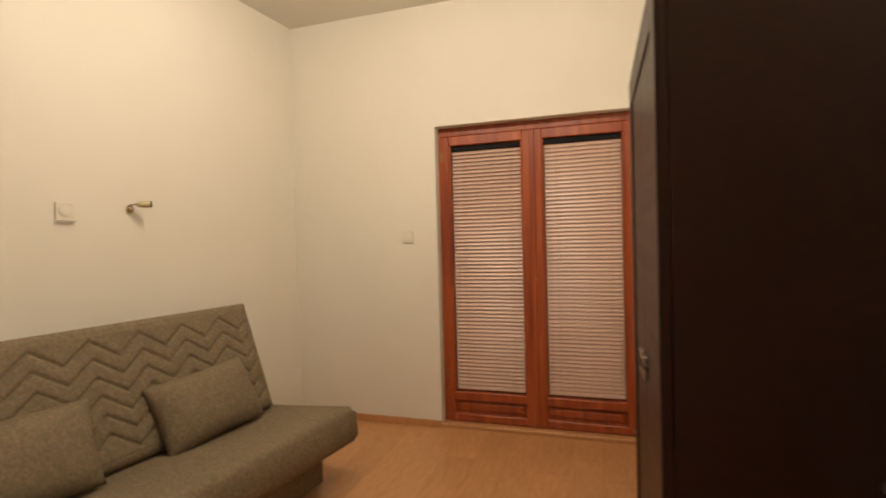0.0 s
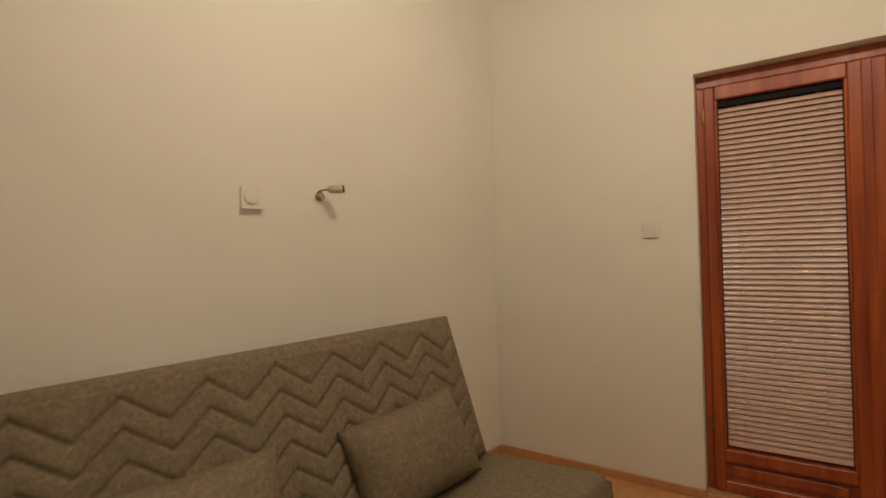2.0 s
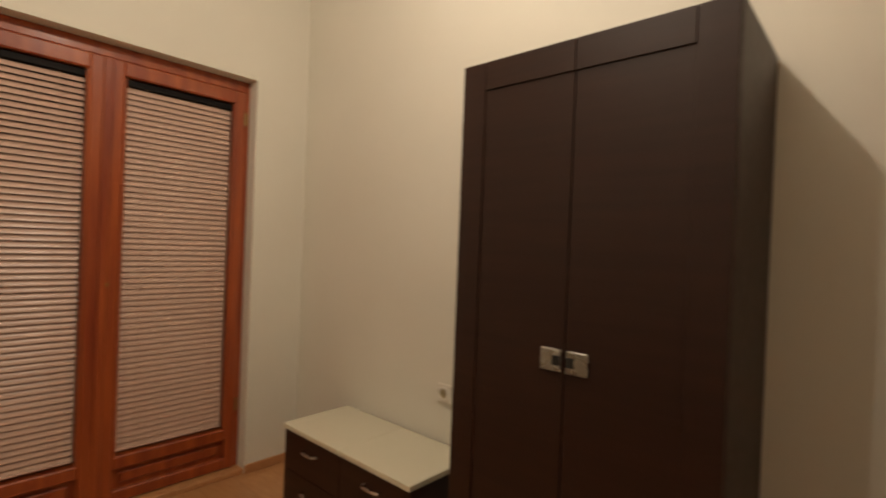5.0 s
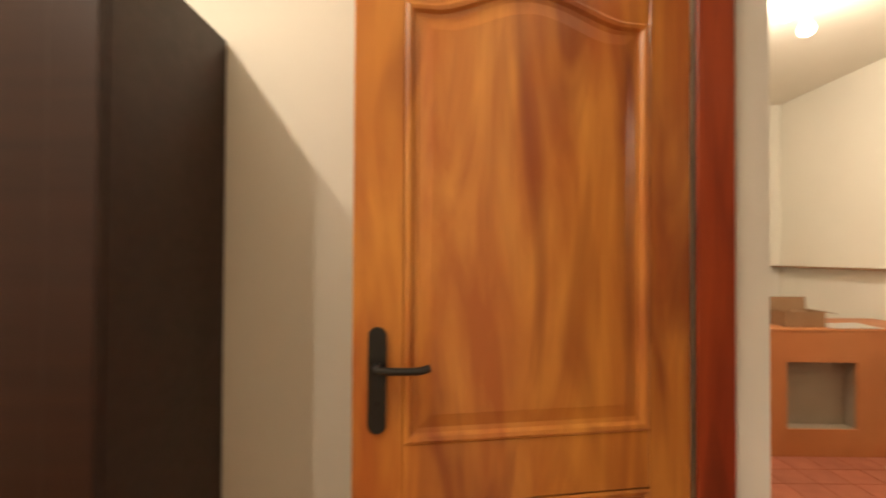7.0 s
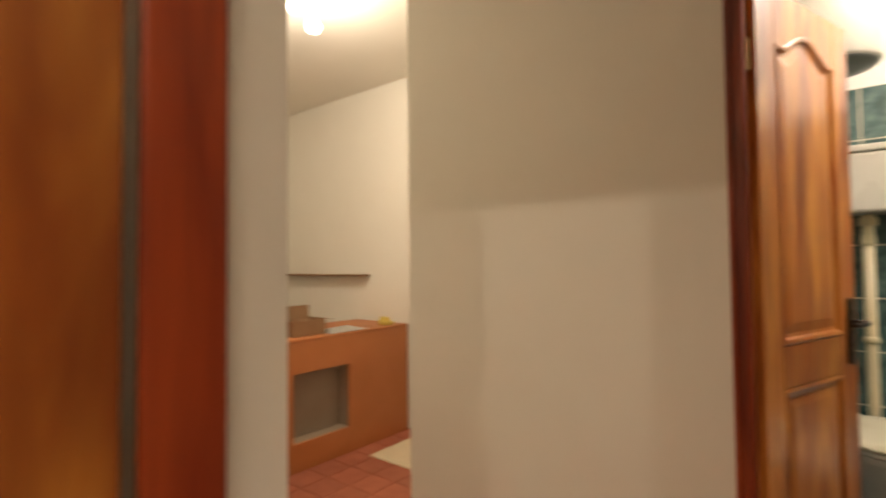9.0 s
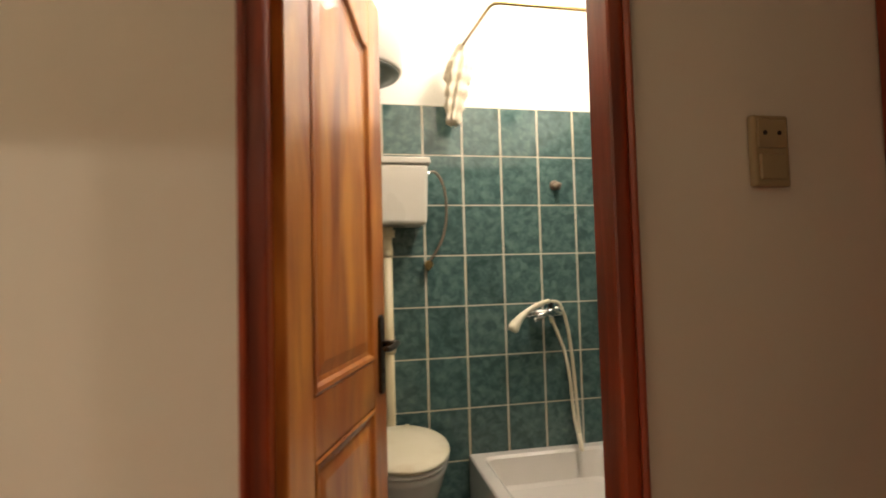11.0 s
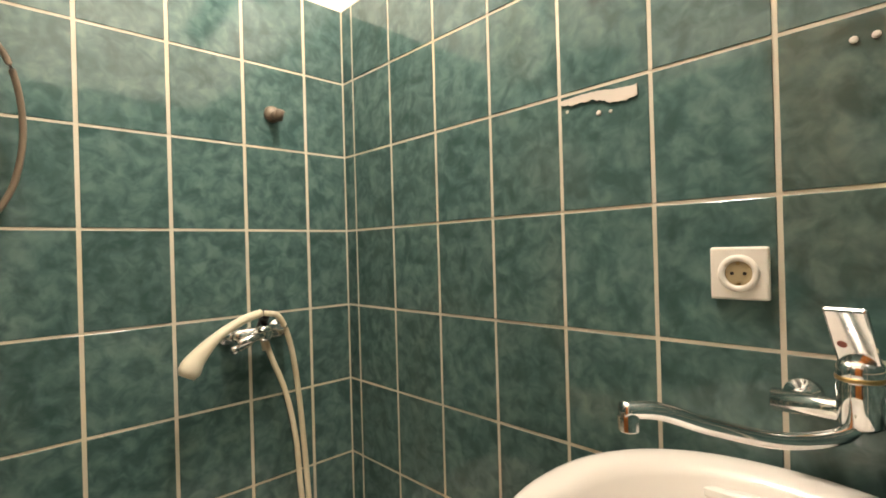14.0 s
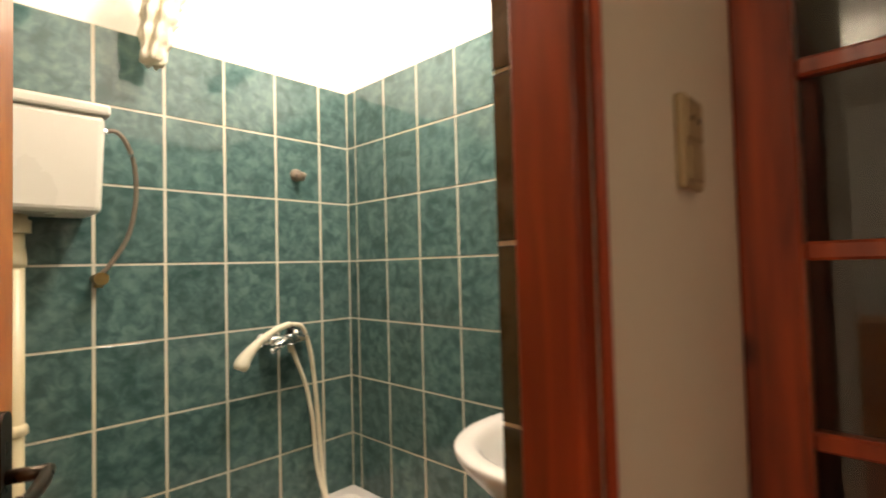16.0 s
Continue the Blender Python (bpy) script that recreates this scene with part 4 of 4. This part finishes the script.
def shower_tray():
    x0, x1, y0, y1, z = BX0 + 0.006, -1.075, BY + 0.006, -1.72, 0.424
    t = thing("shower_tray", ((x0 + x1) / 2, (y0 + y1) / 2, BZ), "white enamelled shower tray in the tiled corner", "shower tray")
    bm = bmesh.new()
    lv = [(0, BZ), (0, z - 0.01), (0.006, z), (0.055, z), (0.068, z - 0.012), (0.10, z - 0.13), (0.13, z - 0.14)]
    rings = []
    for d, h in lv:
        r = 0.05 if d > 0.04 else 0.012
        pts = []
        for cx, cy, a0 in ((x1 - d - r, y1 - d - r, 0), (x0 + d + r, y1 - d - r, 90), (x0 + d + r, y0 + d + r, 180), (x1 - d - r, y0 + d + r, 270)):
            for k in range(6):
                a = radians(a0 + 90 * k / 5)
                pts.append(bm.verts.new((cx + r * math.cos(a), cy + r * math.sin(a), h)))
        rings.append(pts)
    n = len(rings[0])
    for a, b in zip(rings, rings[1:]):
        for k in range(n):
            bm.faces.new((a[k], a[(k + 1) % n], b[(k + 1) % n], b[k]))
    bm.faces.new(rings[-1])
    part("basin", bm, CERAMIC, t)
    part("drain", lathe([(0.032, 0), (0.032, 0.003), (0.02, 0.004)], 20, ((x0 + x1) / 2, (y0 + y1) / 2, z - 0.1395)), CHROME, t)


shower_tray()


def shower_mixer():
    yw = BY + 0.008
    t = thing("shower_mixer", (-1.49, yw, 1.105), "chrome shower mixer with a white hand shower and hanging hose", "shower mixer")
    body = part("body", tube([(-1.415, yw + 0.055, 1.105), (-1.435, yw + 0.055, 1.105), (-1.555, yw + 0.055, 1.105), (-1.575, yw + 0.055, 1.105)], 0.02, 18, taper=[0.016, 0.021, 0.021, 0.016]), CHROME, t, smooth=True)
    for x in (-1.42, -1.57):
        part("wall_rose", lathe([(0.030, 0), (0.028, 0.008), (0.014, 0.014), (0.013, 0.055)], 18, (x, yw, 1.105), pose(0, 0, 0, -90)), CHROME, body, smooth=True)
    part("lever", tube([(-1.495, yw + 0.075, 1.11), (-1.47, yw + 0.115, 1.108), (-1.40, yw + 0.145, 1.100)], 0.012, 12, taper=[0.018, 0.012, 0.010]), CHROME, body, smooth=True)
    part("lever_hub", lathe([(0.024, 0), (0.024, 0.03), (0.016, 0.036)], 18, (-1.497, yw + 0.062, 1.108), pose(0, 0, 0, -90)), CHROME, body, smooth=True)
    part("spout", tube(spline([(-1.478, yw + 0.06, 1.098), (-1.44, yw + 0.10, 1.088), (-1.39, yw + 0.13, 1.080)], 4), 0.010, 12), CHROME, body, smooth=True)
    part("hook", tube(spline([(-1.50, yw + 0.06, 1.12), (-1.50, yw + 0.075, 1.15), (-1.495, yw + 0.10, 1.165)], 4), 0.014, 12), BLACK_METAL, body, "black shower holder", True)
    # hand shower
    part("hand_shower", tube(spline([(-1.482, yw + 0.10, 1.168), (-1.43, yw + 0.105, 1.155), (-1.36, yw + 0.11, 1.120), (-1.305, yw + 0.11, 1.068), (-1.282, yw + 0.11, 1.028)], 6), 0.013, 14,
                             taper=[0.011 + 0.004 * (k / 24) + 0.013 * max(0, min(1, (k - 12) / 8)) - 0.008 * max(0, (k - 22) / 2) for k in range(25)]), CREAM_PLASTIC, t, "white plastic hand shower", True)
    hose = spline([(-1.49, yw + 0.10, 1.166), (-1.535, yw + 0.10, 1.150), (-1.575, yw + 0.085, 1.06), (-1.600, yw + 0.075, 0.92), (-1.612, yw + 0.08, 0.75), (-1.615, yw + 0.10, 0.56), (-1.60, yw + 0.16, 0.445)], 8)
    part("hose", tube(hose, 0.0085, 8), CREAM_PLASTIC, t, "cream shower hose", True)
    hose = spline([(-1.512, yw + 0.055, 1.075), (-1.53, yw + 0.06, 1.02), (-1.565, yw + 0.065, 0.92), (-1.588, yw + 0.075, 0.78), (-1.598, yw + 0.085, 0.60), (-1.60, yw + 0.15, 0.446)], 8)
    part("hose", tube(hose, 0.0085, 8), CREAM_PLASTIC, t, "cream shower hose", True)
    part("hose_nut", tube([(-1.508, yw + 0.055, 1.088), (-1.514, yw + 0.055, 1.055)], 0.012, 12), CREAM_PLASTIC, t)


shower_mixer()

t = thing("wall_hook", (-1.575, BY + 0.006, 1.757), "small brown-grey shower hook screwed to the tiles", "hook")
part("rose", lathe([(0.026, 0), (0.024, 0.010), (0.014, 0.018)], 16, (-1.575, BY + 0.008, 1.762), pose(0, 0, 0, -90)), BROWN_HOSE, t, smooth=True)
part("peg", tube([(-1.575, BY + 0.02, 1.758), (-1.575, BY + 0.055, 1.744), (-1.575, BY + 0.068, 1.762)], 0.013, 12), BROWN_HOSE, t, smooth=True)


def sink():
    cx, cy, zr = BX0 + 0.292, -1.152, 0.977
    t = thing("wash_basin", (cx, cy, 0.85), "white oval ceramic wall-hung wash basin", "wash basin")
    bm = bmesh.new()
    n = 72

    def ring(rx, ry, z, power=2.5, shift=0.0):
        pts = []
        for k in range(n):
            a = 2 * math.pi * k / n
            c, s = math.cos(a), math.sin(a)
            pts.append(bm.verts.new((cx + shift + rx * math.copysign(abs(c) ** (2 / power), c), cy + ry * math.copysign(abs(s) ** (2 / power), s), z)))
        return pts
    levels = [(0.080, 0.078, -0.247, 2.0, -0.100), (0.118, 0.114, -0.222, 2.0, -0.080), (0.180, 0.176, -0.162, 2.1, -0.050), (0.236, 0.231, -0.087, 2.2, -0.022), (0.264, 0.259, -0.038, 2.25, -0.004),
              (0.2715, 0.267, -0.018, 2.25, 0), (0.2720, 0.268, -0.007, 2.25, 0), (0.268, 0.264, -0.003, 2.25, 0), (0.257, 0.254, 0.0, 2.25, 0), (0.235, 0.231, 0.0005, 2.2, 0.004),
              (0.220, 0.216, -0.006, 2.2, 0.006), (0.209, 0.205, -0.019, 2.2, 0.008), (0.189, 0.185, -0.057, 2.2, 0.010), (0.156, 0.152, -0.095, 2.1, 0.010), (0.090, 0.088, -0.114, 2.1, 0.006), (0.022, 0.022, -0.118, 2.0, 0)]
    rings = [ring(rx, ry, zr + z, power, shift) for rx, ry, z, power, shift in levels]
    for a, b in zip(rings, rings[1:]):
        for k in range(n):
            bm.faces.new((a[k], a[(k + 1) % n], b[(k + 1) % n], b[k]))
    bm.faces.new(rings[0])
    bm.faces.new(rings[-1])
    part("basin", bm, CERAMIC, t, smooth=True)
    part("wall_mount", box(BX0 + 0.006, BX0 + 0.12, cy - 0.10, cy + 0.10, 0.79, 0.95, 0.012, seg=2), CERAMIC, t)
    part("overflow_hole", lathe([(0.011, -0.004), (0.011, 0.004), (0.009, 0.005)], 14, (cx - 0.028, cy - 0.183, 0.926), pose(0, 0, 0, -65, 0, 12)), DARK_HOLE, t)
    part("drain", lathe([(0.022, 0), (0.022, 0.003), (0.012, 0.004)], 18, (cx, cy, zr - 0.1175)), CHROME, t)
    tx = cx - 0.09
    part("trap", tube(spline([(tx, cy, 0.77), (tx, cy, 0.62), (tx - 0.04, cy, 0.55), (BX0 + 0.008, cy, 0.56)], 5), 0.018, 12), CREAM_PLASTIC, t, "plastic trap", True)


sink()


def basin_tap():
    xw, yc = BX0 + 0.008, -1.055
    t = thing("basin_tap", (xw, yc, 1.09), "wall-mounted chrome tap with a long swivel spout over the basin", "tap")
    body = part("body", tube([(xw + 0.05, yc - 0.105, 1.09), (xw + 0.05, yc + 0.105, 1.09)], 0.017, 16), CHROME, t, smooth=True)
    for y in (yc - 0.075, yc + 0.070):
        part("wall_rose", lathe([(0.028, 0), (0.026, 0.008), (0.014, 0.014), (0.013, 0.05)], 18, (xw, y, 1.09), pose(0, 0, 0, 0, 90)), CHROME, body, smooth=True)
    part("cartridge", lathe([(0.016, -0.022), (0.028, -0.012), (0.028, 0.040), (0.026, 0.050), (0.028, 0.053), (0.028, 0.064), (0.022, 0.076), (0.006, 0.080)], 26, (xw + 0.055, yc, 1.09)), CHROME, body, smooth=True)
    # ring on the chrome body; its brass colour paints a gold reflection
    part("collar", lathe([(0.0284, 0), (0.0290, 0.003), (0.0284, 0.006)], 26, (xw + 0.055, yc, 1.137)), BRASS, body, "collar ring of the chrome tap, gold reflection put into its colour", True)
    tip = Matrix.Translation((xw + 0.060, yc, 1.160)) @ pose(0, 0, 0, 0, 30, -12)
    lv = part("lever", box(-0.005, 0.004, -0.025, 0.025, 0, 0.092, 0.004, seg=2), CHROME, body, "flat chrome lever", m=tip)
    part("red_dot", lathe([(0.006, 0), (0.005, 0.001)], 12, (0.004, -0.012, 0.034), pose(0, 0, 0, 0, 90)), MAHOGANY, lv, m=tip)
    sp = spline([(xw + 0.055, yc, 1.080), (xw + 0.085, yc - 0.022, 1.062), (xw + 0.15, yc - 0.074, 1.062), (xw + 0.23, yc - 0.134, 1.088), (xw + 0.285, yc - 0.178, 1.112), (xw + 0.325, yc - 0.209, 1.117)], 7)
    part("spout", tube(sp, 0.0115, 16), CHROME, t, "long curved chrome spout", True)
    part("aerator", lathe([(0.0115, 0), (0.0135, 0.002), (0.0135, 0.020), (0.011, 0.026)], 16, (xw + 0.318, yc - 0.204, 1.089)), CHROME, t)


basin_tap()
schuko("bathroom_socket", (BX0 + 0.008, -1.212, 1.278), TO_XP, "white socket on the green tiles above the basin", w=0.088, group="bathroom sockets")
schuko("bathroom_socket", (BX0 + 0.008, -1.435, 1.895), TO_XP, "white socket high on the green tiles", w=0.095, group="bathroom sockets")

# torn patch of old white filler on the tiles
pt = bmesh.new()
rnd = random.Random(5)
n = 30
edge = []
for k in range(n + 1):
    y, u = -1.550 + 0.17 * k / n, k / n
    drop = 0.004 + 0.030 * u ** 0.8 * (0.72 + 0.28 * math.sin(9 * u + 1)) + rnd.uniform(-0.0022, 0.0022)
    edge.append((y, 1.642 - drop, 1.644 + 0.004 * math.sin(5 * u) + rnd.uniform(-0.001, 0.001)))
face = [[(pt.verts.new((x, y, a)), pt.verts.new((x, y, b))) for y, a, b in edge] for x in (BX0 + 0.0062, BX0 + 0.0090)]
back, front = face
for k in range(n):
    pt.faces.new((front[k][0], front[k + 1][0], front[k + 1][1], front[k][1]))
    pt.faces.new((back[k][0], back[k][1], back[k + 1][1], back[k + 1][0]))
    for e in (0, 1):
        pt.faces.new((back[k][e], back[k + 1][e], front[k + 1][e], front[k][e]))
for k in (0, n):
    pt.faces.new((back[k][0], front[k][0], front[k][1], back[k][1]))
t = thing("filler_patch", (BX0 + 0.0062, -1.465, 1.61), "torn white filler patch stuck to the green tiles", "patch")
part("sheet", pt, PAPER, t)
for y, z, size in ((-1.535, 1.620, 0.004), (-1.462, 1.602, 0.006), (-1.436, 1.600, 0.004)):
    part("flake", lathe([(size, 0), (size * 0.8, 0.002)], 7, (BX0 + 0.0062, y, z), pose(0, 0, 0, 0, 90)), PAPER, t)


for y in (-1.058, -1.033):
    whole("screw_plug", lathe([(0.0055, 0), (0.0055, 0.002), (0.003, 0.003)], 10, (BX0 + 0.0058, y, 1.619), pose(0, 0, 0, 0, 90)), PAPER, "small pale screw plug set into a green tile", "screw plug", group="screw plugs")


def boiler():
    cx, cy, r, z0 = -0.555, BY + 0.235, 0.205, 2.205
    t = thing("water_heater", (cx, cy, z0), "white cylindrical water heater hung above the cistern", "water heater")
    part("shell", lathe([(r - 0.012, 0.004), (r, 0.016), (r, 0.50), (r - 0.03, 0.54)], 40, (cx, cy, z0)), CISTERN_PLASTIC, t, smooth=True)
    part("bottom_cap", lathe([(0.02, -0.022), (0.12, -0.014), (r - 0.014, 0.0), (r - 0.014, 0.004)], 40, (cx, cy, z0)), RUBBER_GREY, t, "grey bottom cap", True)
    part("wall_bracket", box(cx - 0.12, cx + 0.12, BY + 0.0, cy - r + 0.02, z0 + 0.34, z0 + 0.38, 0.003), CISTERN_PLASTIC, t)
    for x in (cx - 0.05, cx + 0.05):
        part("pipe_stub", tube([(x, cy, z0 - 0.06), (x, cy, z0 - 0.012)], 0.010, 10), BRASS, t)


boiler()


def curtain_rail():
    z = 2.40
    t = thing("shower_curtain_rail", (-1.09, -1.86, z), "thin L-shaped shower curtain rail with a bunched beige curtain", "curtain rail")
    part("rail", tube([(BX0 + 0.001, -1.86, z), (-1.13, -1.86, z), (-1.10, -1.87, z), (-1.09, -1.90, z), (-1.045, BY + 0.001, z)], 0.0075, 10), BRASS, t, smooth=True)
    bm = bmesh.new()
    rings = []
    n = 44
    for j in range(44):
        s = j / 43
        zz = z - 0.005 - 0.355 * s
        cx, cy = -1.055 + 0.04 * s, -2.24 - 0.06 * s
        rad = (0.010 + 0.042 * min(1, s / 0.30) ** 0.8 * (1 - 0.62 * max(0, (s - 0.30) / 0.70))) * (1 + 0.09 * math.sin(34 * s))
        rings.append([bm.verts.new((cx + rad * (1 + 0.34 * math.sin(7 * a + 5 * s) + 0.12 * math.sin(13 * a - 9 * s)) * math.cos(a),
                                    cy + 0.8 * rad * (1 + 0.34 * math.sin(7 * a + 5 * s)) * math.sin(a),
                                    zz + 0.010 * math.sin(a + 0.6) + 0.005 * math.sin(9 * a + j))) for a in (2 * math.pi * k / n for k in range(n))])
    for a, b in zip(rings, rings[1:]):
        for k in range(n):
            bm.faces.new((a[k], a[(k + 1) % n], b[(k + 1) % n], b[k]))
    bm.faces.new(rings[-1])
    part("bunched_curtain", bm, CURTAIN, t, "bunched beige lace curtain", True)
    for k in range(4):
        part("ring", tube(spline([(-1.05 - 0.004 * k + 0.016 * math.cos(a), -2.20 - 0.022 * k, z - 0.008 + 0.016 * math.sin(a)) for a in (2 * math.pi * q / 8 for q in range(9))], 2), 0.002, 6), CURTAIN, t)


curtain_rail()


# ---- pieces of walls and floors ----
def tile_mesh(name, w, h, t, material, cache={}):
    """A tile in its plane x, z, with the face towards -y, edges rounded off."""
    key = (name, round(w, 4), round(h, 4))
    if key not in cache:
        e = 0.0010
        bm = bmesh.new()
        r = [[bm.verts.new((sx * (w / 2 - i), -d, sz * (h / 2 - i))) for sx, sz in ((-1, -1), (1, -1), (1, 1), (-1, 1))] for i, d in ((0, 0), (0, t - e * 0.7), (e, t))]
        for a, b in zip(r, r[1:]):
            for k in range(4):
                bm.faces.new((a[k], a[(k + 1) % 4], b[(k + 1) % 4], b[k]))
        bm.faces.new(r[-1])
        cache[key] = mesh_of(name, bm, material)
    return cache[key]


def lay(name, parent, m, cols, rows, gap_u, gap_v, t, material, seed=1, wobble=0.25, skip=None):
    """Pieces over a rectangle: m takes the plane x, z to the wall; cols and rows are joint lines."""
    rnd = random.Random(seed)
    for u0, u1 in zip(cols, cols[1:]):
        for v0, v1 in zip(rows, rows[1:]):
            if skip and skip((u0 + u1) / 2, (v0 + v1) / 2):
                continue
            ob = new(name, tile_mesh(name, u1 - u0 - gap_u, v1 - v0 - gap_v, t, material))
            ob.parent = parent
            ob.matrix_basis = m @ pose((u0 + u1) / 2, 0, (v0 + v1) / 2, rnd.uniform(-wobble, wobble), rnd.uniform(-0.1, 0.1), rnd.uniform(-wobble, wobble))


ROWS = [BZ] + [ZT - 0.2525 * k for k in range(7, -1, -1)]
xs = [BX0 + BED, -1.689] + [-1.489 + 0.202 * k for k in range(7)] + [BX1 - BED]
lay("tile", bed_back, Matrix.Translation((0, BY + BED, 0)) @ pose(0, 0, 0, 0, 0, 180), [-x for x in xs[::-1]], ROWS, 0.0100, 0.0070, 0.0016, GREEN_TILE, 1)
ys = [BY + BED, -2.355] + [-2.155 + 0.2 * k for k in range(6)] + [YBI]
lay("tile", bed_sink, Matrix.Translation((BX0 + BED, 0, 0)) @ pose(0, 0, 0, 0, 0, 90), ys, ROWS, 0.0085, 0.0070, 0.0016, GREEN_TILE, 2)
lay("tile", bed_left, Matrix.Translation((BX1 - BED, 0, 0)) @ pose(0, 0, 0, 0, 0, -90), [-y for y in ys[::-1]], ROWS, 0.0085, 0.0070, 0.0016, GREEN_TILE, 3)
lay("tile", bed_front, Matrix.Translation((0, YBI - BED, 0)), [BX0 + BED, -1.64, -1.44, -1.24, PX0 - 0.032], ROWS, 0.0085, 0.0070, 0.0016, GREEN_TILE, 4)
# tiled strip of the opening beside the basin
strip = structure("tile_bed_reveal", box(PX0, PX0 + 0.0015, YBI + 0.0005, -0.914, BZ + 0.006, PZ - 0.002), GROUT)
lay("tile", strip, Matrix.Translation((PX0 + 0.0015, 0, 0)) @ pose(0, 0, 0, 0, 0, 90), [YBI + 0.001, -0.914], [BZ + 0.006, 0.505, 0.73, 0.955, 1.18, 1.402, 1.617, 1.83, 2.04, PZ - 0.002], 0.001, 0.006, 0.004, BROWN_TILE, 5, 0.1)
# dark floor tiles of the bathroom
fl = pose(0, 0, 0, -90, 0, 0)
fx = [BX0 + 0.004, -1.68, -1.48, -1.28, -1.08, -0.88, -0.68, -0.48, -0.28, BX1 - 0.004]
lay("tile", floor_bath, Matrix.Translation((0, 0, BZ)) @ fl, fx, [-2.416, -2.165, -1.965, -1.765, -1.565, -1.365, -1.165, -0.965], 0.004, 0.004, 0.005, DARK_FLOOR_TILE, 6)

# laminate planks of the living room, laid towards the balcony
rnd = random.Random(9)
x = XL - 0.365
while x < XR - 0.02:
    w = min(0.192, XR - 0.004 - x)
    y = YB - rnd.uniform(0.2, 1.1)
    while y < YW + 0.055:
        y1 = min(y + 1.28, YW + 0.06)
        a = max(y, YB + 0.002)
        if y1 - a > 0.03:
            ob = new("plank", tile_mesh("plank", w - 0.0008, y1 - a - 0.001, 0.006, LAMINATE))
            ob.parent = floor_room
            ob.matrix_basis = Matrix.Translation((x + w / 2, (a + y1) / 2, -0.006)) @ fl
        y = y1 + 1e-6
    x += 0.192
# terracotta tiles of the hall and kitchen
gx = [XHL + 0.2 * k for k in range(28) if XHL + 0.2 * k < KX1]
gy = [KY + 0.2 * k for k in range(15) if KY + 0.2 * k < YB + 0.03]


def not_hall(u, v):
    return (v > YH0 and not (DX0 < u < DX1)) or (v < YH1 - 0.03 and u < XK - 0.02) or (u > 2.85 and v > -0.9)


lay("tile", floor_hall, Matrix.Translation((0, 0, -0.006)) @ fl, gx, gy, 0.006, 0.006, 0.006, TERRACOTTA, 8, 0.1, not_hall)
